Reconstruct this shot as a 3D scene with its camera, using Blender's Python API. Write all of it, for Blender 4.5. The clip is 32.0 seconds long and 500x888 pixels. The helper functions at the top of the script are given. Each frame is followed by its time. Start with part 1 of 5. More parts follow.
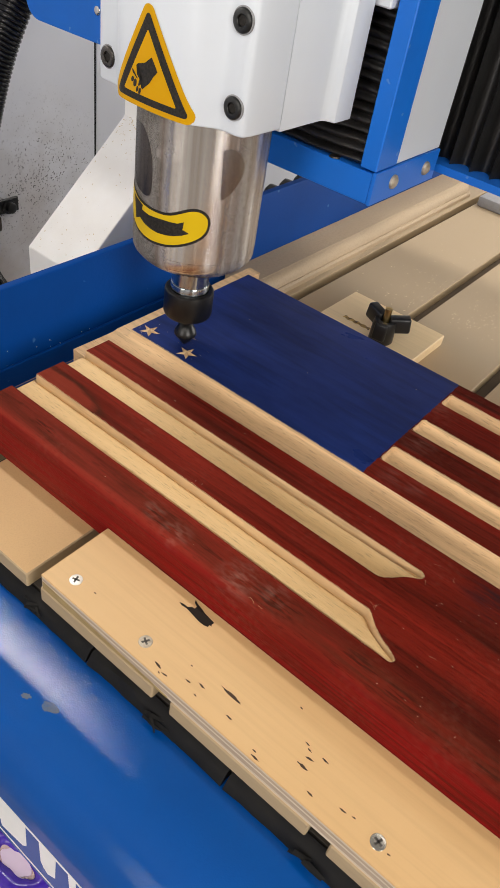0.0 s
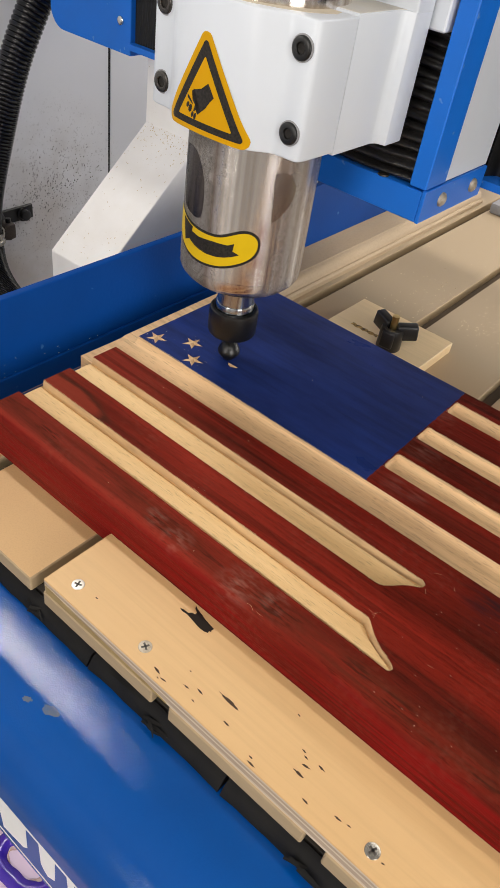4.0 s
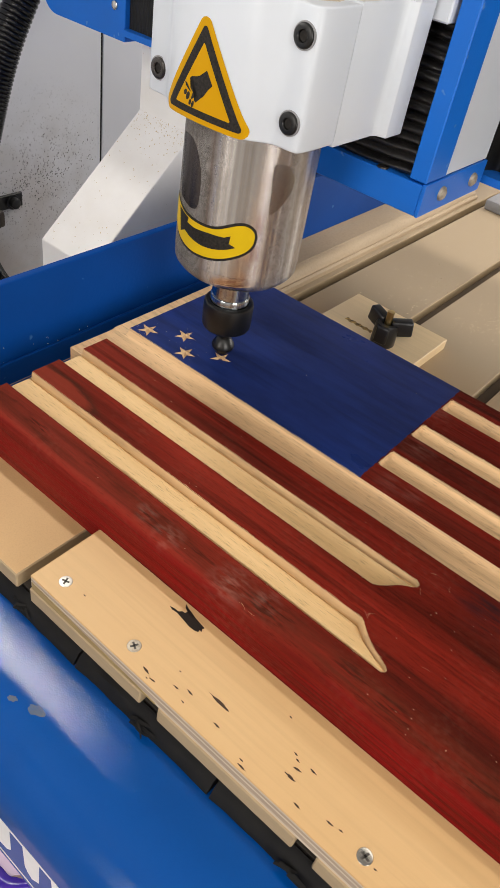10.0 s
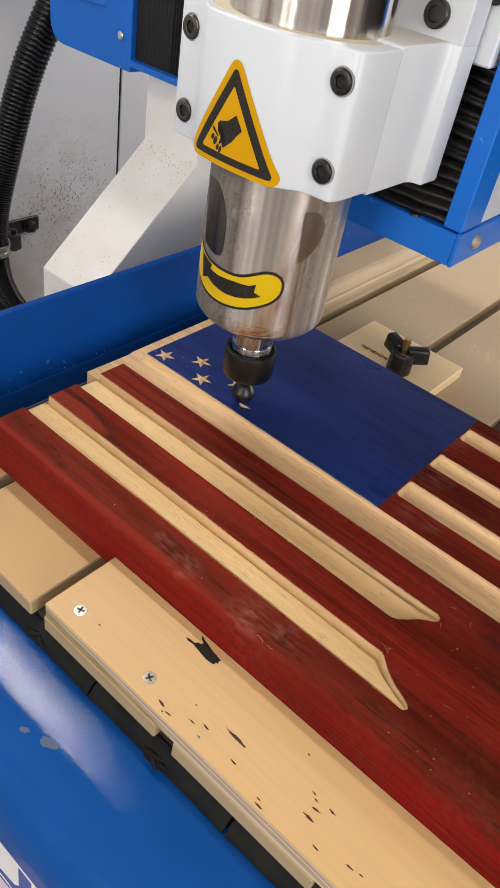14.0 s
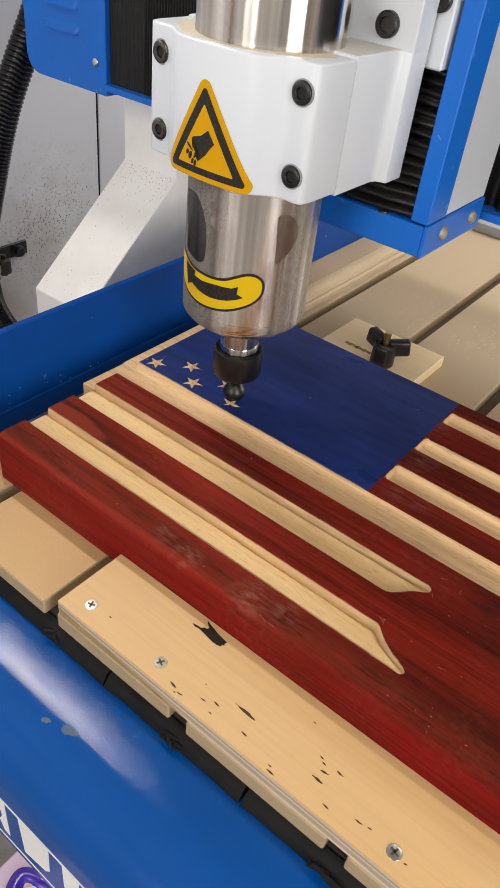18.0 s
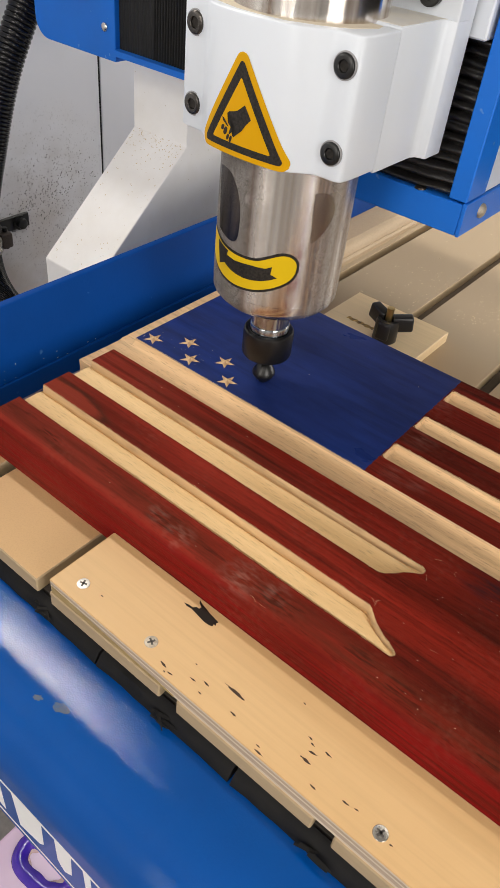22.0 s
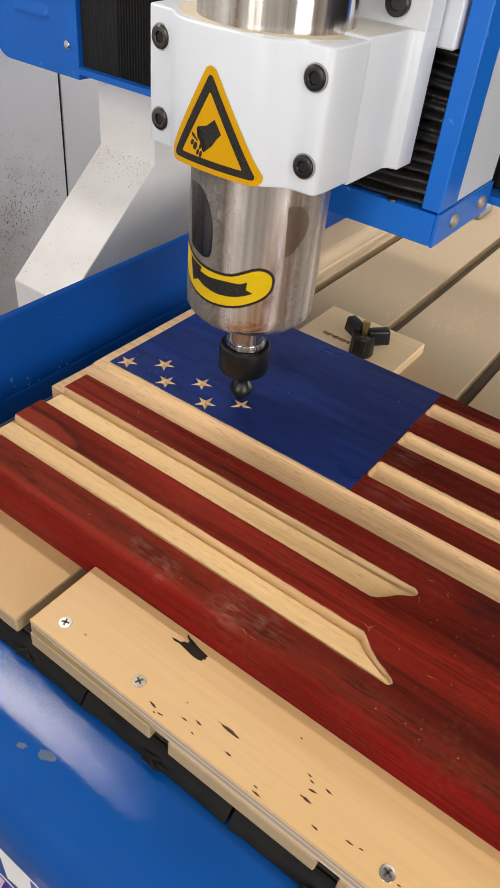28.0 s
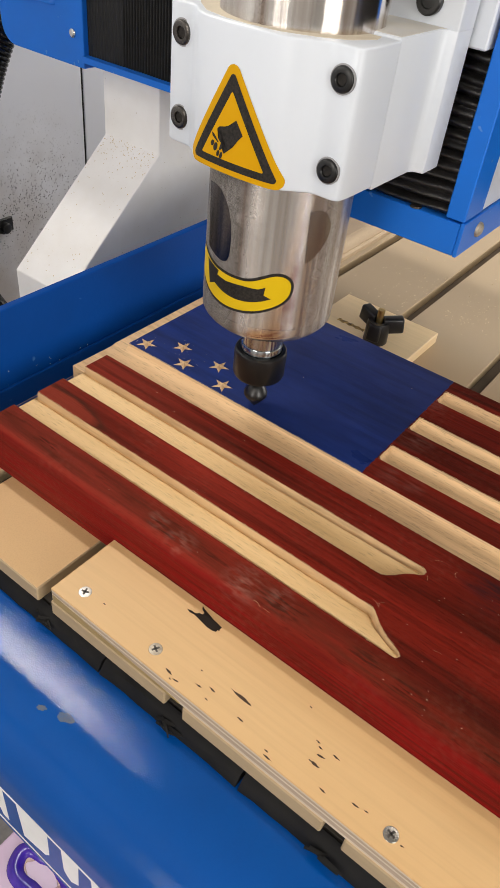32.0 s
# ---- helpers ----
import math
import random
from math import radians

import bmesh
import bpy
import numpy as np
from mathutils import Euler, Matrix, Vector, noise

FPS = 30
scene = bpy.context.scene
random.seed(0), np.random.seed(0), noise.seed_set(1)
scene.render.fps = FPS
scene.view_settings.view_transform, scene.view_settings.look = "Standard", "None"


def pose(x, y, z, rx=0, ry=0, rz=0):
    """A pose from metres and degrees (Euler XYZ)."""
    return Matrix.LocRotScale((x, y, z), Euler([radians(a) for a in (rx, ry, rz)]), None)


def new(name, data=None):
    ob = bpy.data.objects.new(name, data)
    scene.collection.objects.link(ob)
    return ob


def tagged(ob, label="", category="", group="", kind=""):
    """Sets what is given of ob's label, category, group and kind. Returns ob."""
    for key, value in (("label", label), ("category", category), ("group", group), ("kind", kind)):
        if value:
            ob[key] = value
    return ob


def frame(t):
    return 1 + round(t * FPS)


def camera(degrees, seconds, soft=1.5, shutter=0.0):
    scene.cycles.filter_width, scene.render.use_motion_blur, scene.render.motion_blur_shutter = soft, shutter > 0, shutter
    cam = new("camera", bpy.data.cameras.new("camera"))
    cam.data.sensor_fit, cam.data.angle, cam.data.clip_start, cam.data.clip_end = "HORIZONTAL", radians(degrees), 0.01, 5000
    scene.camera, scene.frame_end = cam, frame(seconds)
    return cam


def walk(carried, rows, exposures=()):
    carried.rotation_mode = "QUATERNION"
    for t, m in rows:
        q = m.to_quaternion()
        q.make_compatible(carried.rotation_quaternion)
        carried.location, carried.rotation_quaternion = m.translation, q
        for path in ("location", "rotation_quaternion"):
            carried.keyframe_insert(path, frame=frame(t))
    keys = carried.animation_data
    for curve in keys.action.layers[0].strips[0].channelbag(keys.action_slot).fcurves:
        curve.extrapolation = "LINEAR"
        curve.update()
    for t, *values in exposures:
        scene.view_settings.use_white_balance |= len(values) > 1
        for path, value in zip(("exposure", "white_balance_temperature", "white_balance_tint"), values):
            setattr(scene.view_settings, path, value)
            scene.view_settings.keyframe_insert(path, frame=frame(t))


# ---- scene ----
cam = camera(38.51, 32.0, soft=1.2)

# seconds, place in metres, turn in degrees
PATH = [
    (0, 0.3421, -0.2051, 0.3120, 48.72, -7.99, 39.20),
    (0.5, 0.3419, -0.2073, 0.3126, 49.06, -7.72, 39.96),
    (1, 0.3482, -0.2066, 0.3135, 48.89, -7.61, 41.05),
    (1.5, 0.3492, -0.2053, 0.3134, 48.78, -7.18, 41.42),
    (2, 0.3452, -0.2078, 0.3135, 48.70, -7.20, 41.23),
    (2.5, 0.3463, -0.2054, 0.3137, 48.83, -7.27, 40.91),
    (3, 0.3484, -0.2025, 0.3137, 48.87, -7.31, 40.72),
    (3.5, 0.3496, -0.2009, 0.3164, 48.96, -7.32, 40.59),
    (5.5, 0.3470, -0.1998, 0.3121, 48.73, -7.90, 40.08),
    (6, 0.3474, -0.1985, 0.3127, 48.55, -7.94, 40.08),
    (6.5, 0.3495, -0.1975, 0.3137, 48.61, -7.97, 40.02),
    (7, 0.3496, -0.1996, 0.3135, 48.68, -8.09, 40.05),
    (7.5, 0.3477, -0.1980, 0.3124, 48.71, -8.06, 40.00),
    (8, 0.3465, -0.1989, 0.3125, 48.74, -8.16, 39.95),
    (8.5, 0.3444, -0.2015, 0.3121, 48.73, -8.39, 40.00),
    (9, 0.3434, -0.2011, 0.3125, 48.66, -8.52, 40.11),
    (9.5, 0.3439, -0.1996, 0.3121, 48.71, -8.54, 40.17),
    (10, 0.3429, -0.1965, 0.3104, 48.52, -8.53, 40.20),
    (10.5, 0.3372, -0.1958, 0.3121, 48.51, -8.55, 40.24),
    (11, 0.3328, -0.2040, 0.3150, 50.38, -7.65, 40.48),
    (11.5, 0.3323, -0.2049, 0.3148, 51.97, -7.83, 41.21),
    (12, 0.3320, -0.2002, 0.3117, 51.57, -8.10, 41.19),
    (12.5, 0.3308, -0.1995, 0.3098, 51.16, -8.77, 40.80),
    (13, 0.3303, -0.1984, 0.3101, 50.59, -9.01, 41.07),
    (13.5, 0.3296, -0.1960, 0.3069, 49.94, -9.11, 41.01),
    (14, 0.3333, -0.1972, 0.3102, 50.08, -8.83, 41.07),
    (14.3, 0.3368, -0.2039, 0.3179, 52.27, -5.84, 45.67),
    (14.5, 0.3378, -0.1995, 0.3162, 52.70, -6.24, 44.91),
    (15, 0.3482, -0.1951, 0.3162, 51.96, -6.02, 39.34),
    (15.5, 0.3572, -0.2157, 0.3229, 53.48, -6.15, 36.60),
    (17.5, 0.3529, -0.2194, 0.3232, 51.36, -5.85, 38.67),
    (18, 0.3530, -0.2138, 0.3178, 51.28, -5.78, 38.56),
    (18.5, 0.3504, -0.2125, 0.3177, 50.36, -6.17, 39.23),
    (19, 0.3517, -0.2087, 0.3173, 49.92, -6.26, 39.89),
    (19.5, 0.3548, -0.2033, 0.3165, 49.62, -6.10, 39.74),
    (20, 0.3513, -0.2068, 0.3173, 49.45, -6.03, 39.98),
    (20.5, 0.3510, -0.2071, 0.3168, 49.04, -5.87, 40.13),
    (21, 0.3550, -0.2042, 0.3179, 49.12, -5.59, 39.82),
    (21.5, 0.3557, -0.2029, 0.3170, 49.11, -5.46, 39.66),
    (22, 0.3576, -0.2015, 0.3178, 49.05, -5.33, 39.45),
    (22.5, 0.3589, -0.2002, 0.3177, 49.04, -5.16, 39.27),
    (23, 0.3603, -0.2000, 0.3185, 48.90, -5.00, 39.10),
    (23.5, 0.3589, -0.2004, 0.3165, 48.78, -4.90, 38.92),
    (24, 0.3600, -0.2028, 0.3189, 48.62, -4.74, 38.85),
    (24.5, 0.3586, -0.2026, 0.3147, 48.43, -4.75, 38.88),
    (25, 0.3599, -0.1993, 0.3157, 48.11, -4.78, 38.89),
    (25.5, 0.3618, -0.1972, 0.3173, 47.94, -4.65, 38.88),
    (27.5, 0.3513, -0.1923, 0.3184, 50.24, -3.92, 36.16),
    (28, 0.3442, -0.1931, 0.3161, 50.14, -5.00, 36.36),
    (28.5, 0.3488, -0.1884, 0.3191, 50.61, -5.27, 36.48),
    (29, 0.3468, -0.1893, 0.3206, 51.12, -5.28, 36.91),
    (29.5, 0.3492, -0.1913, 0.3230, 50.88, -4.97, 36.89),
    (30, 0.3486, -0.1903, 0.3228, 50.77, -4.69, 36.87),
    (30.5, 0.3453, -0.1944, 0.3211, 50.55, -5.17, 36.76),
    (31, 0.3467, -0.1964, 0.3211, 50.40, -5.22, 36.63),
    (31.5, 0.3457, -0.2013, 0.3179, 50.07, -5.31, 36.97),
    (32, 0.3483, -0.2072, 0.3194, 49.22, -5.55, 37.71),
]
walk(cam, [(t, pose(*p)) for t, *p in PATH], exposures=[(0.0, 0.0), (32.0, 0.0)])

# ---------------------------------------------------------------- light
world = bpy.data.worlds.new("world")
scene.world = world
world.use_nodes = True
world.node_tree.nodes["Background"].inputs["Color"].default_value = (0.75, 0.85, 1.0, 1)
world.node_tree.nodes["Background"].inputs["Strength"].default_value = 0.2


def area(name, m, sx, sy, watts, color):
    lamp = bpy.data.lights.new(name, "AREA")
    lamp.shape, lamp.size, lamp.size_y = "RECTANGLE", sx, sy
    lamp.energy, lamp.color = watts, color
    ob = new(name, lamp)
    ob.matrix_world = m
    return ob


# openings are unseen; south, west and east follow shadows and reflections
SOUTH = (-0.20, 0.75, 0.2, 1.5)      # the south window: along the wall, then its height
WEST = (-2.2, -0.3, 0.1, 1.7)      # the west window
EAST = (-1.7, -0.3, 0.0, 1.6)       # the wide door opening in the east
NORTH_FILL = (1.0, 2.9, -0.1, 1.3)      # an added, unseen opening that fills light under the gantry
area("north_window_daylight", pose(1.95, 3.01, 0.6, -90, 0, 0), 1.9, 1.4, 62, (1.0, 0.955, 0.90))
area("south_window_daylight", pose(0.275, -2.61, 0.85, 90, 0, 0), 0.95, 1.3, 32, (1.0, 0.94, 0.875))
area("west_window_daylight", pose(-1.91, -1.25, 0.9, 90, 0, -90), 1.9, 1.6, 86, (1.0, 0.955, 0.90))
area("east_door_daylight", pose(3.21, -1.0, 0.8, 90, 0, 90), 1.4, 1.6, 65, (1.0, 0.955, 0.90))
# first lamp follows the rail's highlight; the other two are added fill, unseen
for lx, ly, w, sx, sy in ((-1.12, 0.475, 29, 1.25, 0.125), (1.2, -1.4, 16, 1.3, 0.8), (0.7, 2.0, 52, 2.6, 1.4)):
    area("ceiling_light", pose(lx, ly, 1.87), sx, sy, w, (1.0, 0.94, 0.86)).data.shape = "ELLIPSE"

# ---------------------------------------------------------------- materials
AX, AY = 0.0633, 0.1705  # the spindle's axis where it stands at nine seconds


def mat(name, base, rough=0.5, metal=0.0, dark=None, amount=0.5, scale=(30, 30, 30), detail=4.0,
        fine=0.0, fine_scale=(300, 300, 300), fine_cut=(0.45, 0.72), pores=0.0, pore_scale=(30, 900, 900), pore_cut=(0.55, 0.66), bump=0.0, bump_scale=(200, 200, 200), bump_detail=3.0, rough_var=0.0,
        coat=0.0, specks=None, speck_scale=60.0, speck_cut=0.72, spec=0.5):
    """A surface with a broad and a fine variation of colour, a relief, and specks where given."""
    m = bpy.data.materials.new(name)
    m.use_nodes = True
    nt = m.node_tree
    nd, ln = nt.nodes, nt.links
    b = nd["Principled BSDF"]
    b.inputs["Roughness"].default_value = rough
    b.inputs["Metallic"].default_value = metal
    b.inputs["Coat Weight"].default_value = coat
    b.inputs["Coat Roughness"].default_value = 0.07
    b.inputs["Specular IOR Level"].default_value = spec
    tc = nd.new("ShaderNodeTexCoord")

    def noised(sc, det, rgh=0.55):
        mp = nd.new("ShaderNodeMapping")
        mp.inputs["Scale"].default_value = sc
        ln.new(tc.outputs["Object"], mp.inputs["Vector"])
        n = nd.new("ShaderNodeTexNoise")
        n.inputs["Scale"].default_value = 1.0
        n.inputs["Detail"].default_value = det
        n.inputs["Roughness"].default_value = rgh
        ln.new(mp.outputs["Vector"], n.inputs["Vector"])
        return n.outputs["Fac"]

    def ramp(fac, lo, hi):
        r = nd.new("ShaderNodeMapRange")
        r.inputs["From Min"].default_value, r.inputs["From Max"].default_value = lo, hi
        ln.new(fac, r.inputs["Value"])
        return r.outputs["Result"]

    def mix(fac, a, c):
        x = nd.new("ShaderNodeMix")
        x.data_type = "RGBA"
        for sock, val in ((x.inputs["Factor"], fac), (x.inputs["A"], a), (x.inputs["B"], c)):
            if hasattr(val, "links"):
                ln.new(val, sock)
            else:
                sock.default_value = (*val, 1) if isinstance(val, tuple) else val
        return x.outputs["Result"]

    dark = dark or tuple(c * 0.75 for c in base)
    col = base
    broad = noised(scale, detail)
    mul = nd.new("ShaderNodeMath")
    mul.operation = "MULTIPLY"
    mul.inputs[1].default_value = amount
    ln.new(ramp(broad, 0.32, 0.68), mul.inputs[0])
    col = mix(mul.outputs[0], col, dark)
    if fine:
        f = noised(fine_scale, 3.0)
        mf = nd.new("ShaderNodeMath")
        mf.operation = "MULTIPLY"
        mf.inputs[1].default_value = fine
        ln.new(ramp(f, *fine_cut), mf.inputs[0])
        col = mix(mf.outputs[0], col, tuple(c * 0.45 for c in dark))
    if pores:
        pf = noised(pore_scale, 2.0, 0.6)
        mp2 = nd.new("ShaderNodeMath")
        mp2.operation = "MULTIPLY"
        mp2.inputs[1].default_value = pores
        ln.new(ramp(pf, *pore_cut), mp2.inputs[0])
        col = mix(mp2.outputs[0], col, tuple(c * 0.3 for c in dark))
    if specks:
        s = noised((speck_scale,) * 3, 2.0, 0.8)
        col = mix(ramp(s, speck_cut, speck_cut + 0.03), col, specks)
    if hasattr(col, "links"):
        ln.new(col, b.inputs["Base Color"])
    if rough_var:
        rr = nd.new("ShaderNodeMapRange")
        rr.inputs["From Min"].default_value, rr.inputs["From Max"].default_value = 0.3, 0.7
        rr.inputs["To Min"].default_value, rr.inputs["To Max"].default_value = max(rough - rough_var, 0.02), min(rough + rough_var, 1)
        ln.new(broad, rr.inputs["Value"])
        ln.new(rr.outputs["Result"], b.inputs["Roughness"])
    if bump:
        bp = nd.new("ShaderNodeBump")
        bp.inputs["Strength"].default_value = bump
        bp.inputs["Distance"].default_value = 0.001
        ln.new(bp.outputs["Normal"], b.inputs["Coat Normal"])
        ln.new(noised(bump_scale, bump_detail), bp.inputs["Height"])
        ln.new(bp.outputs["Normal"], b.inputs["Normal"])
    return m


def red_wood():
    """Red stain over open-grained wood: brown worn patches on top, purer red down the front edge, pale scuffs."""
    m = mat("red_stain", (0.240, 0.0185, 0.0105), 0.55, dark=(0.056, 0.0092, 0.0054), amount=1.0, scale=(3.2, 30, 30), detail=8.0, fine=0.42,
            fine_scale=(5, 170, 170), fine_cut=(0.46, 0.66), pores=0.42, pore_scale=(110, 1100, 1100), pore_cut=(0.56, 0.66), bump=0.5,
            bump_scale=(70, 800, 800), bump_detail=6.0, rough_var=0.1, spec=0.02)
    nt = m.node_tree
    nd, ln = nt.nodes, nt.links
    b = nd["Principled BSDF"]
    tc = nd.new("ShaderNodeTexCoord")
    sep = nd.new("ShaderNodeSeparateXYZ")
    ln.new(tc.outputs["Object"], sep.inputs[0])

    def op(kind, a, c=0.0):
        n = nd.new("ShaderNodeMath")
        n.operation = kind
        n.use_clamp = kind == "SUBTRACT"
        for i, v in enumerate((a, c)):
            if hasattr(v, "links"):
                ln.new(v, n.inputs[i])
            else:
                n.inputs[i].default_value = v
        return n.outputs[0]

    def grains(sc, detail=4.0):
        mp = nd.new("ShaderNodeMapping")
        mp.inputs["Scale"].default_value = sc
        ln.new(tc.outputs["Object"], mp.inputs["Vector"])
        n = nd.new("ShaderNodeTexNoise")
        n.inputs["Scale"].default_value, n.inputs["Detail"].default_value = 1.0, detail
        ln.new(mp.outputs["Vector"], n.inputs["Vector"])
        return n.outputs["Fac"]

    def span(v, a, c, lo=0.0, hi=1.0):
        r = nd.new("ShaderNodeMapRange")
        for k, w in (("From Min", a), ("From Max", c), ("To Min", lo), ("To Max", hi)):
            r.inputs[k].default_value = w
        ln.new(v, r.inputs["Value"])
        return r.outputs["Result"]

    def mix(fac, a, c):
        x = nd.new("ShaderNodeMix")
        x.data_type = "RGBA"
        ln.new(fac, x.inputs["Factor"])
        ln.new(a, x.inputs["A"])
        x.inputs["B"].default_value = (*c, 1)
        return x.outputs["Result"]

    col = b.inputs["Base Color"].links[0].from_socket
    # browner, deeper stain over the far half in long streaks, gantry shade painted in
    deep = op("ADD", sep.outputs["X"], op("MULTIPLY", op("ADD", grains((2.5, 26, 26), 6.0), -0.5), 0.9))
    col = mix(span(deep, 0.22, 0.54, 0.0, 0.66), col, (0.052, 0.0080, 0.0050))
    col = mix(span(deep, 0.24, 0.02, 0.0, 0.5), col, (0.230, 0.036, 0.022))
    # long thin dark growth lines
    lines = op("MULTIPLY", span(grains((3.5, 160, 160), 8.0), 0.50, 0.64, 0.0, 0.68), span(grains((9, 30, 30), 3.0), 0.34, 0.58, 0.2, 1.0))
    col = mix(lines, col, (0.026, 0.0068, 0.0042))
    # unworn stain along the front edge, broken by the grain
    edge = op("ADD", sep.outputs["Y"], op("MULTIPLY", grains((22, 120, 120)), 0.006))
    streak = span(grains((10, 300, 300)), 0.36, 0.60, 0.10, 0.92)
    col = mix(op("MULTIPLY", span(edge, 0.0060, 0.0022), streak), col, (0.205, 0.008, 0.008))
    # the front stripe is worn brown along its middle
    strip = op("MULTIPLY", span(sep.outputs["Y"], 0.0035, 0.0070), span(sep.outputs["Y"], 0.0235, 0.0165))
    worn = op("MULTIPLY", strip, op("MULTIPLY", span(grains((14, 110, 110), 7.0), 0.36, 0.58, 0.35, 0.95), span(grains((30, 500, 500), 3.0), 0.30, 0.60, 0.50, 1.0)))
    col = mix(worn, col, (0.092, 0.0165, 0.0088))
    # torn open pores, nearly black, scattered over the worn strip
    torn = op("MULTIPLY", strip, op("MULTIPLY", span(grains((22, 60, 60), 4.0), 0.48, 0.60), span(grains((60, 520, 520), 6.0), 0.48, 0.58, 0.0, 0.70)))
    col = mix(torn, col, (0.034, 0.0095, 0.0055))
    # a lighter tongue of grain at the end of the second stripe, with a dark rim
    mp = nd.new("ShaderNodeMapping")
    mp.inputs["Location"].default_value = (-0.018 / 0.036, -0.0490 / 0.0085, 0)
    mp.inputs["Scale"].default_value = (1 / 0.036, 1 / 0.0085, 1)
    ln.new(tc.outputs["Object"], mp.inputs["Vector"])
    vl = nd.new("ShaderNodeVectorMath")
    vl.operation = "LENGTH"
    ln.new(mp.outputs["Vector"], vl.inputs[0])
    swirl = op("ADD", vl.outputs["Value"], op("MULTIPLY", grains((30, 160, 160), 6.0), 0.75))
    col = mix(op("MULTIPLY", span(swirl, 1.74, 1.46), 0.6), col, (0.045, 0.018, 0.010))
    col = mix(op("MULTIPLY", span(swirl, 1.42, 1.16), 0.6), col, (0.27, 0.038, 0.021))
    # pale scuffs on the front stripe
    total = None
    for x, y, r in ((0.1690, 0.0085, 0.012), (0.2155, 0.0095, 0.016), (0.2370, 0.0150, 0.010), (0.1480, 0.0120, 0.009)):
        d = nd.new("ShaderNodeVectorMath")
        d.operation = "DISTANCE"
        ln.new(tc.outputs["Object"], d.inputs[0])
        d.inputs[1].default_value = (x, y, 0)
        near = span(d.outputs["Value"], r, r * 0.15)
        total = near if total is None else op("MAXIMUM", total, near)
    rub = op("MULTIPLY", total, span(grains((110, 300, 300), 7.0), 0.44, 0.66, 0.0, 0.27))
    col = mix(rub, col, (0.42, 0.23, 0.17))
    # pale dust swept up against the ends of the far cuts
    swept = None
    for x, y, r in ((0.2200, 0.2400, 0.013), (0.2290, 0.1934, 0.016), (0.2351, 0.1464, 0.013), (0.2500, 0.1490, 0.011)):
        d = nd.new("ShaderNodeVectorMath")
        d.operation = "DISTANCE"
        ln.new(tc.outputs["Object"], d.inputs[0])
        d.inputs[1].default_value = (x, y, 0)
        near = span(d.outputs["Value"], r, r * 0.1)
        swept = near if swept is None else op("MAXIMUM", swept, near)
    col = mix(op("MULTIPLY", swept, span(grains((60, 240, 240), 7.0), 0.40, 0.66, 0.0, 0.22)), col, (0.44, 0.22, 0.17))
    # a blue-black smear of the other stain
    d = nd.new("ShaderNodeVectorMath")
    d.operation = "DISTANCE"
    ln.new(tc.outputs["Object"], d.inputs[0])
    d.inputs[1].default_value = (0.3260, 0.1030, 0)
    col = mix(op("MULTIPLY", span(d.outputs["Value"], 0.024, 0.003), span(grains((40, 260, 260), 7.0), 0.38, 0.60, 0.0, 0.8)), col, (0.020, 0.012, 0.014))
    # thin uneven film of wood dust all over the top
    haze = op("MULTIPLY", span(grains((24, 24, 24), 6.0), 0.44, 0.70, 0.0, 0.06), span(grains((260, 310, 280), 8.0), 0.44, 0.66))
    col = mix(haze, col, (0.40, 0.20, 0.13))
    ln.new(col, b.inputs["Base Color"])
    return m


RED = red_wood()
BLUE_STAIN = mat("blue_stain", (0.0165, 0.036, 0.178), 0.40, dark=(0.0070, 0.0165, 0.088), amount=0.95, scale=(11, 24, 24), detail=9.0, fine=0.42,
                 fine_scale=(11, 95, 95), fine_cut=(0.46, 0.66), pores=0.12, bump=0.12, bump_scale=(14, 300, 300), bump_detail=6.0, rough_var=0.14, spec=0.22)
CUT_WOOD = mat("cut_wood", (0.80, 0.555, 0.275), 0.6, dark=(0.63, 0.40, 0.175), amount=0.85, scale=(4, 70, 70), detail=7.0, fine=0.16,
               fine_scale=(7, 240, 240), fine_cut=(0.50, 0.70), pores=0.42, pore_scale=(130, 1300, 1300), pore_cut=(0.59, 0.67), bump=0.5, bump_scale=(90, 900, 900), bump_detail=6.0)
# same wood as CUT_WOOD; the coves' dimmer side light is in its colour
DIM_CUT_WOOD = mat("dim_cut_wood", (0.78, 0.53, 0.285), 0.65, dark=(0.58, 0.37, 0.19), amount=0.9, scale=(4, 80, 80), detail=7.0, fine=0.4,
                fine_scale=(6, 220, 220), fine_cut=(0.48, 0.70), pores=0.45, pore_scale=(120, 1200, 1200), pore_cut=(0.59, 0.67), bump=0.5, bump_scale=(90, 900, 900), bump_detail=6.0)
STAR_WOOD = mat("star_wood", (0.58, 0.40, 0.21), 0.6, dark=(0.36, 0.21, 0.10), amount=0.9, scale=(420, 420, 420))
CUT_WALL = mat("cut_wall", (0.64, 0.445, 0.235), 0.65, dark=(0.47, 0.300, 0.155), amount=0.7, scale=(14, 90, 90), fine=0.4, fine_scale=(30, 260, 260), bump=0.9, bump_scale=(90, 260, 260), bump_detail=6.0)
PLY = mat("birch_ply", (0.63, 0.41, 0.19), 0.5, dark=(0.57, 0.355, 0.155), amount=0.6, scale=(7, 14, 30), fine=0.12,
          fine_scale=(10, 300, 300), bump=0.1, bump_scale=(30, 400, 400))
# same wood as PLY, base brightened against the shade under the spindle head
BRIGHT_PLY = mat("brightened_ply", (0.82, 0.63, 0.37), 0.5, dark=(0.75, 0.56, 0.31), amount=0.6, scale=(7, 14, 30), fine=0.12, fine_scale=(10, 300, 300), bump=0.1, bump_scale=(30, 400, 400))
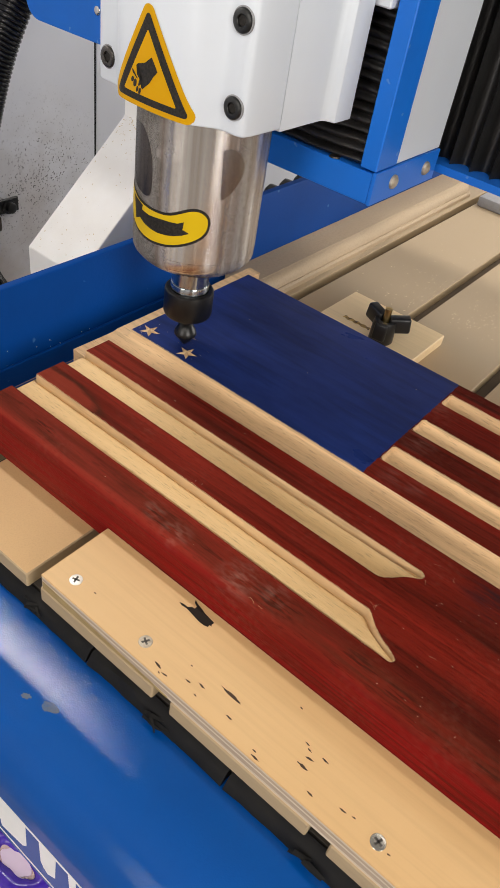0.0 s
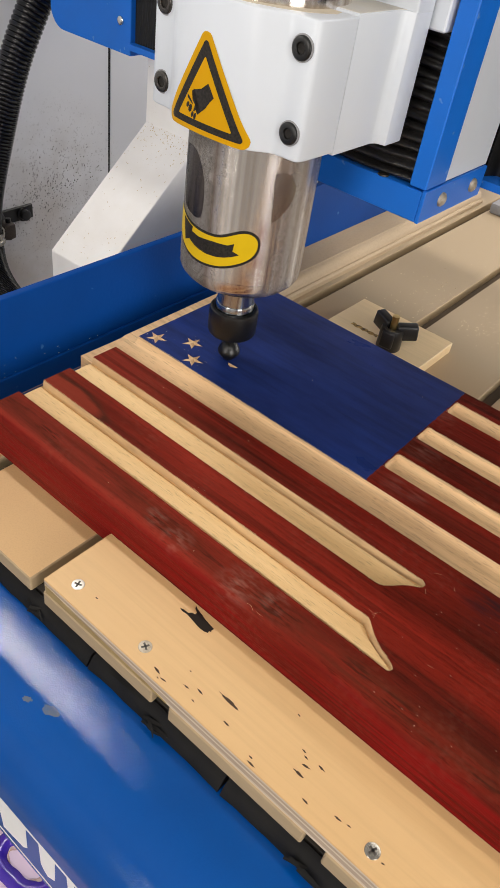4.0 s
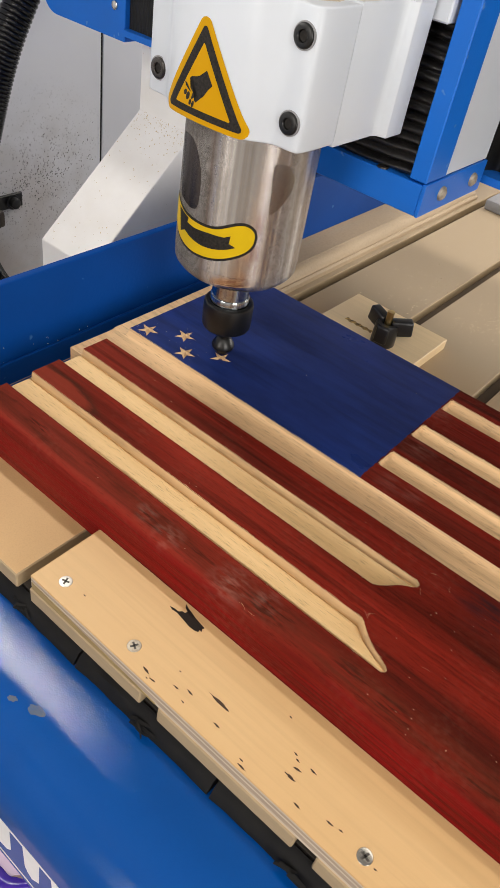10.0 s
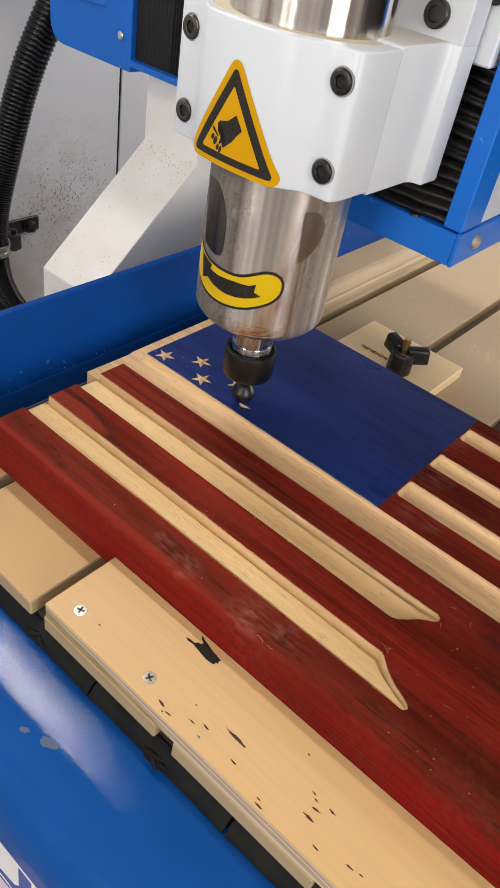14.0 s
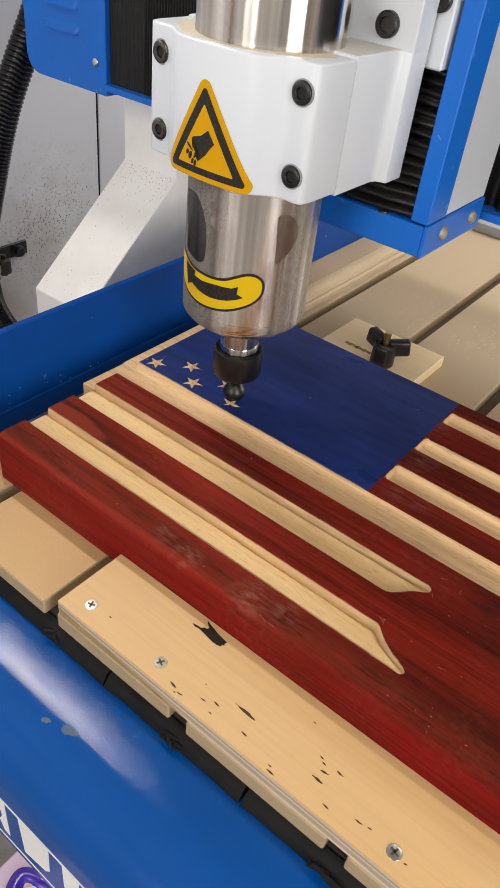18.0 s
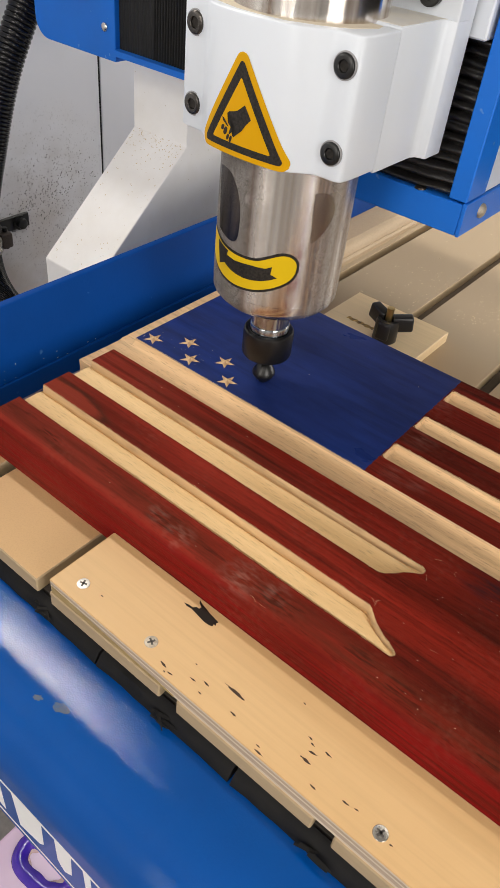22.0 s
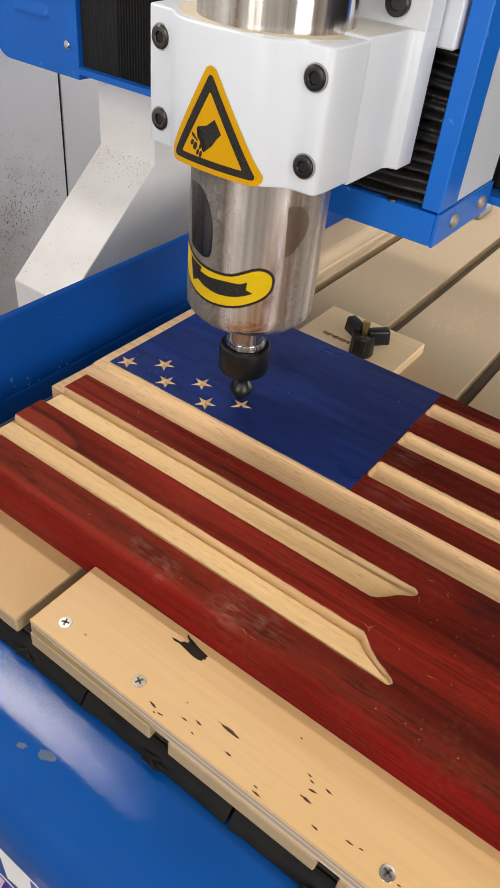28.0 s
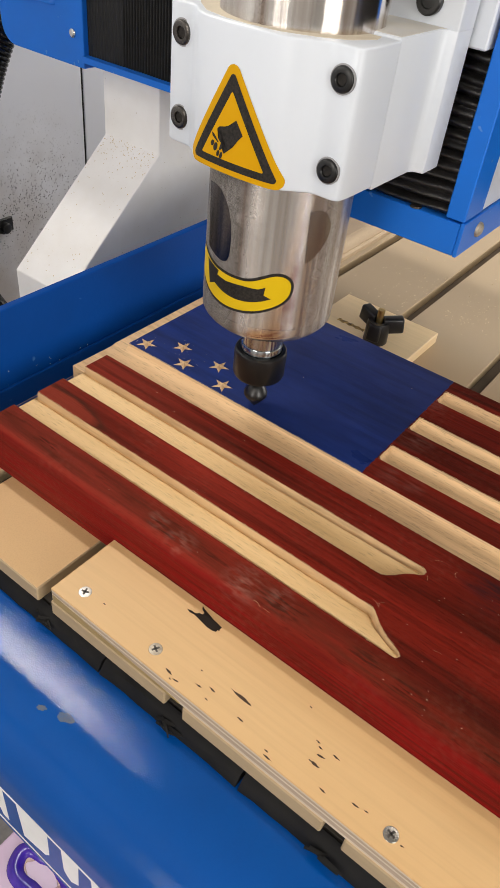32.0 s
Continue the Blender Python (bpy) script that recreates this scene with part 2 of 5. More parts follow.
PLY_DARK = mat("ply_cross_layer", (0.42, 0.32, 0.23), 0.7, amount=0.6, scale=(60, 60, 300), bump=0.3)
PLY_LIGHT = mat("ply_long_layer", (0.62, 0.51, 0.37), 0.7, amount=0.5, scale=(20, 60, 300), bump=0.3)
OLIVE_WEDGE = mat("olive_wedge_tone", (0.36, 0.255, 0.10), 0.6, dark=(0.25, 0.17, 0.065), amount=0.8, scale=(60, 60, 120), bump=0.2)
MDF = mat("table_board", (0.58, 0.37, 0.17), 0.6, dark=(0.51, 0.315, 0.14), amount=0.6, scale=(6, 6, 6), fine=0.12,
          fine_scale=(900, 900, 900), bump=0.1, bump_scale=(900, 900, 900))
# boards turn greyer and darker with y, from 0.20 to 0.40
nt = MDF.node_tree
tc = nt.nodes.new("ShaderNodeTexCoord")
sep = nt.nodes.new("ShaderNodeSeparateXYZ")
nt.links.new(tc.outputs["Object"], sep.inputs[0])
far_tone = nt.nodes.new("ShaderNodeMapRange")
far_tone.inputs["From Min"].default_value, far_tone.inputs["From Max"].default_value = 0.20, 0.40
nt.links.new(sep.outputs["Y"], far_tone.inputs["Value"])
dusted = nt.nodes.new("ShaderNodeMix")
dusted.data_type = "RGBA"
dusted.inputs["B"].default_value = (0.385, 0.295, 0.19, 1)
nt.links.new(far_tone.outputs["Result"], dusted.inputs["Factor"])
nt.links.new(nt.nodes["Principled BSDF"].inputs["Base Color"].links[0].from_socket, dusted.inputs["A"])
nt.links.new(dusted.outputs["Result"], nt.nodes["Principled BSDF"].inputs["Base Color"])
DUSTY_BOARD = mat("dusty_board", (0.44, 0.335, 0.215), 0.6, dark=(0.42, 0.305, 0.185), amount=0.7, scale=(30, 8, 30), fine=0.2, fine_scale=(500, 500, 500), bump=0.2)
MDF_EDGE = mat("table_board_edge", (0.40, 0.295, 0.17), 0.7, amount=0.4, scale=(40, 40, 200), bump=0.2)
RAIL_BLUE = mat("rail_blue_paint", (0.0005, 0.066, 0.300), 0.5, dark=(0.0005, 0.053, 0.250), amount=0.7, scale=(9, 9, 9), bump=0.085,
                bump_scale=(1050, 1050, 1050), bump_detail=1.0, coat=0.4, spec=0.03)
WALL_BLUE = mat("side_blue_paint", (0.001, 0.050, 0.255), 0.45, dark=(0.001, 0.040, 0.205), amount=0.7, scale=(12, 12, 12), bump=0.15,
                bump_scale=(350, 350, 350), spec=0.08, specks=(0.05, 0.14, 0.34), speck_scale=45.0, speck_cut=0.70)
FRAME_BLUE = mat("frame_blue_paint", (0.008, 0.150, 0.64), 0.4, dark=(0.016, 0.135, 0.54), amount=0.6, scale=(20, 20, 20), bump=0.06,
                 bump_scale=(500, 500, 500), spec=0.25, specks=(0.10, 0.24, 0.62), speck_scale=90.0, speck_cut=0.70)
WHITE = mat("white_paint", (0.635, 0.675, 0.730), 0.35, dark=(0.585, 0.625, 0.68), amount=0.5, scale=(15, 15, 15), bump=0.06,
            bump_scale=(350, 350, 350))
WHITE_DUSTY = mat("dusty_white_paint", (0.84, 0.83, 0.81), 0.5, dark=(0.74, 0.71, 0.66), amount=0.5, scale=(25, 25, 25), bump=0.1,
                  bump_scale=(500, 500, 500), specks=(0.50, 0.43, 0.32), speck_scale=240.0, speck_cut=0.72)


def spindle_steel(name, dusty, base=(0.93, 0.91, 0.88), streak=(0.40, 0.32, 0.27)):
    """Turned steel, bright towards the open side, with painted reflection bands and fine dust clinging to the rest of
    its lower body.
    """
    # dark vertical bands in the base colour stand for what the steel reflects
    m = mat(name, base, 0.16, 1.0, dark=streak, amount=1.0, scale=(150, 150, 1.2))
    nt = m.node_tree
    nd, ln = nt.nodes, nt.links
    b = nd["Principled BSDF"]
    b.inputs["Anisotropic"].default_value = 0.97
    b.inputs["Anisotropic Rotation"].default_value = 0.25
    tan = nd.new("ShaderNodeTangent")
    tan.direction_type, tan.axis = "RADIAL", "Z"
    ln.new(tan.outputs["Tangent"], b.inputs["Tangent"])
    tc = nd.new("ShaderNodeTexCoord")
    sep = nd.new("ShaderNodeSeparateXYZ")
    ln.new(tc.outputs["Object"], sep.inputs[0])

    def op(kind, a, c=0.0):
        n = nd.new("ShaderNodeMath")
        n.operation = kind
        for i, v in enumerate((a, c)):
            if hasattr(v, "links"):
                ln.new(v, n.inputs[i])
            else:
                n.inputs[i].default_value = v
        return n.outputs[0]

    def grains(scale, detail):
        n = nd.new("ShaderNodeTexNoise")
        n.inputs["Scale"].default_value, n.inputs["Detail"].default_value = scale, detail
        ln.new(tc.outputs["Object"], n.inputs["Vector"])
        return n.outputs["Fac"]

    def span(v, a, c, lo=0.0, hi=1.0):
        r = nd.new("ShaderNodeMapRange")
        for k, w in (("From Min", a), ("From Max", c), ("To Min", lo), ("To Max", hi)):
            r.inputs[k].default_value = w
        ln.new(v, r.inputs["Value"])
        return r.outputs["Result"]

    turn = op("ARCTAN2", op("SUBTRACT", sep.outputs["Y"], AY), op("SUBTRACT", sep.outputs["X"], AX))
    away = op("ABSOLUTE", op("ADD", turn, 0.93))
    # west side darkened up the whole body, its dim reflection painted with the dust
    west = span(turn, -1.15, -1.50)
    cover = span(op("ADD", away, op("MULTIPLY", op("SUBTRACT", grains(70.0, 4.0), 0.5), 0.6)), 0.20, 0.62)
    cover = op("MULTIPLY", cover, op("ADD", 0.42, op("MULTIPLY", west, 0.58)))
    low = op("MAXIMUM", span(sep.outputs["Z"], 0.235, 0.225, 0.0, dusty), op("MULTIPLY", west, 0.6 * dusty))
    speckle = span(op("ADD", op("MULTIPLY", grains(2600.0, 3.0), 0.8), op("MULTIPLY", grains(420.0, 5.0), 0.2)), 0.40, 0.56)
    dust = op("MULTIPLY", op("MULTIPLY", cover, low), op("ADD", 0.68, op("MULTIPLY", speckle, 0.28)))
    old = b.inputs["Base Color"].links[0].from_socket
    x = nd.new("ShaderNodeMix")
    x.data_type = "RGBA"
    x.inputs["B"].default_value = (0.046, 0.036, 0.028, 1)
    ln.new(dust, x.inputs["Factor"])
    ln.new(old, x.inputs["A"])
    # single pale grains among the dark dust
    y = nd.new("ShaderNodeMix")
    y.data_type = "RGBA"
    y.inputs["B"].default_value = (0.30, 0.26, 0.21, 1)
    ln.new(op("MULTIPLY", dust, span(grains(1500.0, 1.0), 0.60, 0.68)), y.inputs["Factor"])
    ln.new(x.outputs["Result"], y.inputs["A"])
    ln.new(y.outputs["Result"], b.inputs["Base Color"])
    ln.new(op("SUBTRACT", 1.0, op("MULTIPLY", dust, 0.9)), b.inputs["Metallic"])
    ln.new(op("ADD", 0.15, op("MULTIPLY", dust, 0.37)), b.inputs["Roughness"])
    return m


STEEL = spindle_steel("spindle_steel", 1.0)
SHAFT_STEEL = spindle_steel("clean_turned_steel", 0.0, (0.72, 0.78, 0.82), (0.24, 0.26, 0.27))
DUSTY_STEEL = mat("dusty_steel", (0.13, 0.12, 0.11), 0.24, 0.9, dark=(0.035, 0.032, 0.030), amount=0.8, scale=(90, 90, 60), fine=0.5,
                  fine_scale=(900, 900, 900))
DARK_STEEL = mat("flat_ground_steel", (0.085, 0.070, 0.060), 0.32, 0.8, amount=0.6, scale=(80, 80, 40), fine=0.4, fine_scale=(700, 700, 700))
GROUND_STEEL = mat("dull_ground_steel", (0.17, 0.140, 0.120), 0.24, 1.0, dark=(0.075, 0.060, 0.050), amount=0.8, scale=(160, 160, 14), fine=0.4, fine_scale=(700, 700, 700))
FLAT_STEEL = mat("worn_ground_steel", (0.44, 0.43, 0.43), 0.24, 1.0, dark=(0.30, 0.29, 0.285), amount=0.8, scale=(160, 160, 14), fine=0.4, fine_scale=(700, 700, 700))
DULL_STEEL = mat("dull_ring_steel", (0.42, 0.40, 0.36), 0.26, 1.0, amount=0.5, scale=(60, 60, 60))
CHROME = mat("bright_steel", (0.74, 0.71, 0.67), 0.16, 1.0, amount=0.3, scale=(80, 80, 80))
BLACK_STEEL = mat("black_oxide_steel", (0.005, 0.005, 0.005), 0.36, 0.0, amount=0.5, scale=(90, 90, 90), bump=0.08, spec=0.5)
RUBBER = mat("black_rubber", (0.006, 0.006, 0.007), 0.75, dark=(0.014, 0.013, 0.011), amount=0.6, scale=(60, 60, 60), bump=0.3, spec=0.2)
# bellows rubber with some dust, tone and gloss lifted where little light reaches
LIFTED_BELLOWS = mat("lifted_bellows", (0.007, 0.0065, 0.0065), 0.36, dark=(0.022, 0.020, 0.018), amount=0.7, scale=(70, 90, 160), fine=0.4, fine_scale=(500, 500, 500), bump=0.9, bump_scale=(260, 260, 260), bump_detail=6.0, spec=0.8)
PLEAT_BLACK = mat("glossy_pleats", (0.006, 0.006, 0.006), 0.32, dark=(0.016, 0.015, 0.014), amount=0.6, scale=(60, 60, 30), fine=0.3, fine_scale=(500, 500, 300), bump=0.35, bump_scale=(500, 500, 240), bump_detail=5.0, spec=0.55)
BELLOWS = mat("black_bellows", (0.005, 0.005, 0.005), 0.5, dark=(0.014, 0.013, 0.012), amount=0.5, scale=(120, 120, 120), bump=0.3, spec=0.3)
ZINC = mat("zinc_screw", (0.64, 0.61, 0.56), 0.45, 0.7, amount=0.5, scale=(300, 300, 300))
WORN_ZINC = mat("worn_zinc_screw", (0.50, 0.45, 0.37), 0.5, 0.5, dark=(0.30, 0.25, 0.18), amount=0.9, scale=(400, 400, 400))
RECESS = mat("screw_recess", (0.09, 0.08, 0.07), 0.5, 0.5, amount=0.5, scale=(300, 300, 300))
SLOT_WEAR = mat("worn_slot", (0.60, 0.37, 0.11), 0.8, dark=(0.06, 0.03, 0.012), amount=1.0, scale=(300, 300, 300))
PLASTIC = mat("black_plastic", (0.010, 0.010, 0.011), 0.36, amount=0.4, scale=(80, 80, 80), bump=0.1)
HOSE_BLACK = mat("glossy_black_hose", (0.005, 0.005, 0.006), 0.12, amount=0.4, scale=(80, 80, 80), spec=0.36)
BRASS = mat("yellow_plated_steel", (0.62, 0.46, 0.2), 0.3, 1.0, amount=0.4, scale=(200, 200, 200))
YELLOW = mat("sticker_yellow", (0.58, 0.305, 0.002), 0.45, amount=0.3, scale=(30, 30, 30), spec=0.10)
LEMON = mat("arrow_yellow", (0.62, 0.42, 0.006), 0.4, amount=0.3, scale=(30, 30, 30), spec=0.2)
STICKER_BLACK = mat("sticker_black", (0.010, 0.009, 0.008), 0.5, dark=(0.045, 0.038, 0.032), amount=0.6, scale=(700, 700, 700), spec=0.2)
DARK = mat("dark_slot", (0.05, 0.042, 0.034), 0.7, amount=0.6, scale=(60, 60, 60))
TRACK = mat("dusty_track", (0.085, 0.062, 0.042), 0.7, 0.0, amount=0.6, scale=(40, 40, 40), spec=0.1)


def sprayed_panel():
    """Grey sheet with a cloud of dark machine grime sprayed over a patch of it."""
    m = mat("grey_panel", (0.65, 0.66, 0.69), 0.5, dark=(0.58, 0.595, 0.62), amount=0.6, scale=(5, 5, 5), bump=0.05, bump_scale=(200, 200, 200))
    nd, ln = m.node_tree.nodes, m.node_tree.links
    b = nd["Principled BSDF"]
    tc = nd.new("ShaderNodeTexCoord")
    old = b.inputs["Base Color"].links[0].from_socket

    def span(v, a, c, lo=0.0, hi=1.0):
        r = nd.new("ShaderNodeMapRange")
        for k, w in (("From Min", a), ("From Max", c), ("To Min", lo), ("To Max", hi)):
            r.inputs[k].default_value = w
        ln.new(v, r.inputs["Value"])
        return r.outputs["Result"]

    def times(a, c):
        n = nd.new("ShaderNodeMath")
        n.operation = "MULTIPLY"
        ln.new(a, n.inputs[0])
        ln.new(c, n.inputs[1])
        return n.outputs[0]

    def cloud(scale, detail):
        n = nd.new("ShaderNodeTexNoise")
        n.inputs["Scale"].default_value, n.inputs["Detail"].default_value = scale, detail
        ln.new(tc.outputs["Object"], n.inputs["Vector"])
        return n.outputs["Fac"]

    d = nd.new("ShaderNodeVectorMath")
    d.operation = "DISTANCE"
    ln.new(tc.outputs["Object"], d.inputs[0])
    d.inputs[1].default_value = (-0.45, 0.395, -0.100)
    patch = span(d.outputs["Value"], 0.135, 0.01)
    film = times(patch, span(cloud(30.0, 7.0), 0.34, 0.68, 0.05, 0.7))
    spots = times(patch, span(cloud(330.0, 3.0), 0.60, 0.66, 0.0, 0.8))
    d = nd.new("ShaderNodeVectorMath")
    d.operation = "DISTANCE"
    ln.new(tc.outputs["Object"], d.inputs[0])
    d.inputs[1].default_value = (-0.45, 0.34, -0.20)
    smear = times(span(d.outputs["Value"], 0.16, 0.03), span(cloud(14.0, 6.0), 0.32, 0.64, 0.15, 0.8))
    for fac, c in ((film, (0.42, 0.40, 0.38)), (smear, (0.40, 0.35, 0.31)), (spots, (0.13, 0.125, 0.12))):
        x = nd.new("ShaderNodeMix")
        x.data_type = "RGBA"
        x.inputs["B"].default_value = (*c, 1)
        ln.new(fac, x.inputs["Factor"])
        ln.new(old, x.inputs["A"])
        old = x.outputs["Result"]
    ln.new(old, b.inputs["Base Color"])
    return m


GREY_PANEL = sprayed_panel()
FLOOR = mat("workshop_floor", (0.25, 0.24, 0.23), 0.6, amount=0.6, scale=(4, 4, 4), fine=0.3, fine_scale=(90, 90, 90))
PLASTER = mat("room_plaster", (0.36, 0.35, 0.34), 0.8, amount=0.3, scale=(3, 3, 3))
SMUDGE = mat("black_smudge", (0.020, 0.015, 0.012), 0.7, amount=0.4, scale=(200, 200, 200), spec=0.12)
GRIME = mat("grey_grime", (0.10, 0.11, 0.13), 0.6, dark=(0.04, 0.09, 0.2), amount=0.9, scale=(300, 300, 300))
BORE_SHADE_AND_STOP = mat("bore_shade_and_stop_grey", (0.30, 0.30, 0.31), 0.6, amount=0.5, scale=(200, 200, 200))
KNOT = mat("knot_fleck", (0.05, 0.023, 0.009), 0.7, amount=0.5, scale=(200, 200, 200))
DUST = mat("pale_wood_dust", (0.62, 0.55, 0.43), 0.9, amount=0.6, scale=(80, 80, 80), bump=0.5, bump_scale=(600, 600, 600))
CREAM_DUST = mat("cream_dust", (0.62, 0.59, 0.52), 0.8, dark=(0.58, 0.58, 0.57), amount=0.8, scale=(60, 60, 60))
GOLD_CHIP = mat("golden_chip", (0.60, 0.48, 0.28), 0.8, amount=0.5, scale=(200, 200, 200))
CHIP = mat("wood_chip", (0.80, 0.64, 0.42), 0.7, amount=0.4, scale=(200, 200, 200))
FLECK = mat("dark_fleck", (0.045, 0.042, 0.04), 0.7, amount=0.4, scale=(200, 200, 200))
LETTER = mat("white_lettering", (0.80, 0.80, 0.80), 0.4, amount=0.3, scale=(40, 40, 40))
LILAC = mat("lilac_resin", (0.54, 0.37, 0.53), 0.3, dark=(0.64, 0.50, 0.64), amount=0.8, scale=(9, 9, 9))
BROWN_RESIN = mat("brown_resin", (0.36, 0.17, 0.14), 0.25, dark=(0.50, 0.33, 0.36), amount=0.8, scale=(60, 60, 60))
PURPLE = mat("purple_resin", (0.035, 0.012, 0.30), 0.2, dark=(0.10, 0.04, 0.42), amount=0.7, scale=(40, 40, 40))


# ---------------------------------------------------------------- mesh helpers
def box(bm, x0, x1, y0, y1, z0, z1, bev=0.0, seg=2):
    vs = [bm.verts.new(p) for p in ((x0, y0, z0), (x1, y0, z0), (x1, y1, z0), (x0, y1, z0),
                                    (x0, y0, z1), (x1, y0, z1), (x1, y1, z1), (x0, y1, z1))]
    fs = [bm.faces.new([vs[i] for i in q]) for q in ((3, 2, 1, 0), (4, 5, 6, 7), (0, 1, 5, 4), (1, 2, 6, 5), (2, 3, 7, 6), (3, 0, 4, 7))]
    if bev:
        es = list({e for f in fs for e in f.edges})
        bmesh.ops.bevel(bm, geom=es, offset=bev, segments=seg, profile=0.5, affect="EDGES")
    return bm


def prism(bm, pts, axis, a, b, bev=0.0, seg=2):
    """A closed profile of pairs, swept along an axis from a to b. Pairs: x: (y, z); y: (x, z); z: (x, y)."""
    def put(p, w):
        return {"x": (w, p[0], p[1]), "y": (p[0], w, p[1]), "z": (p[0], p[1], w)}[axis]
    lo = [bm.verts.new(put(p, a)) for p in pts]
    hi = [bm.verts.new(put(p, b)) for p in pts]
    fs = [bm.faces.new(lo[::-1]), bm.faces.new(hi)]
    n = len(pts)
    for i in range(n):
        fs.append(bm.faces.new((lo[i], lo[(i + 1) % n], hi[(i + 1) % n], hi[i])))
    bmesh.ops.recalc_face_normals(bm, faces=fs)
    if bev:
        es = list({e for f in fs for e in f.edges})
        bmesh.ops.bevel(bm, geom=es, offset=bev, segments=seg, profile=0.5, affect="EDGES")
    return bm


def lathe(bm, prof, x, y, n=48):
    """A profile of (radius, z) turned about the upright line through x, y; both ends closed."""
    rings = [[bm.verts.new((x + r * math.cos(2 * math.pi * i / n), y + r * math.sin(2 * math.pi * i / n), z)) for i in range(n)] for r, z in prof]
    fs = []
    for a, b in zip(rings, rings[1:]):
        for i in range(n):
            fs.append(bm.faces.new((a[i], a[(i + 1) % n], b[(i + 1) % n], b[i])))
    fs += [bm.faces.new(rings[0][::-1]), bm.faces.new(rings[-1])]
    bmesh.ops.recalc_face_normals(bm, faces=fs)
    return bm


def disc(bm, c, normal, r, depth, n=20, prof=None):
    """A turned piece about a line through c along normal: prof pairs (radius, height)."""
    q = Vector(normal).normalized().to_track_quat("Z", "Y").to_matrix().to_4x4()
    m = Matrix.Translation(c) @ q
    prof = prof or [(r, 0), (r, depth)]
    rings = [[bm.verts.new(m @ Vector((rr * math.cos(2 * math.pi * i / n), rr * math.sin(2 * math.pi * i / n), h))) for i in range(n)] for rr, h in prof]
    fs = []
    for a, b in zip(rings, rings[1:]):
        for i in range(n):
            fs.append(bm.faces.new((a[i], a[(i + 1) % n], b[(i + 1) % n], b[i])))
    fs += [bm.faces.new(rings[0][::-1]), bm.faces.new(rings[-1])]
    bmesh.ops.recalc_face_normals(bm, faces=fs)
    return bm


def part(name, bm, material, parent=None, label="", smooth=False):
    me = bpy.data.meshes.new(name)
    bm.to_mesh(me)
    bm.free()
    me.materials.append(material)
    if smooth:
        me.shade_smooth()
        me.set_sharp_from_angle(angle=radians(smooth if smooth is not True else 35))
    ob = new(name, me)
    if parent:
        ob.parent = parent
    if label:
        ob["label"] = label
    return ob


def thing(name, label, category, group="", at=(0, 0, 0)):
    ob = new(name)
    ob.empty_display_size = 0.02
    ob.location = at
    return tagged(ob, label, category, group)


B = bmesh.new

# ---------------------------------------------------------------- plan
TABLE = -0.039           # top of the table boards
UNION_X, UNION_Y, BACK = 0.2170, 0.1355, 0.2815
LENGTH = 0.56            # of the flag board

# ---------------------------------------------------------------- room
def room():
    x0, x1, y0, y1, z0, z1 = -1.9, 3.2, -2.6, 3.0, -0.75, 1.9
    tagged(part("floor", box(B(), x0 - .1, x1 + .1, y0 - .1, y1 + .1, z0 - .1, z0), FLOOR), "grey dusty concrete workshop floor", "floor", kind="structure")
    tagged(part("ceiling", box(B(), x0 - .1, x1 + .1, y0 - .1, y1 + .1, z1, z1 + .1), PLASTER), "white workshop ceiling", "ceiling", kind="structure")

    def holed(name, along, at, out, a0, a1, h0, h1, lo, hi):
        """A wall with one window opening through it."""
        w = B()
        for u0, u1, v0, v1 in ((lo, a0, z0, z1), (a1, hi, z0, z1), (a0, a1, z0, h0), (a0, a1, h1, z1)):
            if along == "x":
                box(w, u0, u1, min(at, at + out), max(at, at + out), v0, v1)
            else:
                box(w, min(at, at + out), max(at, at + out), u0, u1, v0, v1)
        tagged(part(name, w, PLASTER), "plain workshop wall with a wide opening", "wall", kind="structure")

    holed("wall_north", "x", y1, .1, NORTH_FILL[0], NORTH_FILL[1], NORTH_FILL[2], NORTH_FILL[3], x0, x1)
    holed("wall_south", "x", y0, -.1, SOUTH[0], SOUTH[1], SOUTH[2], SOUTH[3], x0, x1)
    holed("wall_east", "y", x1, .1, EAST[0], EAST[1], EAST[2], EAST[3], y0, y1)
    holed("wall_west", "y", x0, -.1, WEST[0], WEST[1], WEST[2], WEST[3], y0, y1)
    # unseen bars added before the openings, to band the spindle's reflections
    for name, along, at, a0, a1, h0, h1, n in (("window_1", "x", y0 + 0.01, SOUTH[0], SOUTH[1], SOUTH[2], SOUTH[3], 2), ("window_3", "x", y1 - 0.02, NORTH_FILL[0], NORTH_FILL[1], NORTH_FILL[2], NORTH_FILL[3], 3), ("window_2", "y", x0 + 0.01, WEST[0], WEST[1], WEST[2], WEST[3], 3)):
        w = tagged(new(name), "added window bars before an unseen opening", "window", kind="structure")
        for i in range(n + 1):
            u = a0 + (a1 - a0) * i / n
            b = B()
            if along == "x":
                box(b, u - .03, u + .03, at - .015, at + .02, h0, h1, 0.004, 1)
            else:
                box(b, at - .015, at + .02, u - .03, u + .03, h0, h1, 0.004, 1)
            part("bar", b, PLASTER, w)
    # grey sheet panels that stand behind the machine's side
    for i, (ya, yb) in enumerate(((-0.9, 0.4978), (0.5010, 1.9))):
        tagged(part("panel_%d" % (i + 1), box(B(), -0.475, -0.45, ya, yb, z0, 0.46, 0.001, 1), GREY_PANEL), "grey painted sheet panel with dust flecks", "panel", kind="structure")
    tagged(part("panel_seam", box(B(), -0.4755, -0.4512, 0.4979, 0.5009, z0, 0.455), RUBBER), "black seam between the grey panels", "trim", kind="structure")
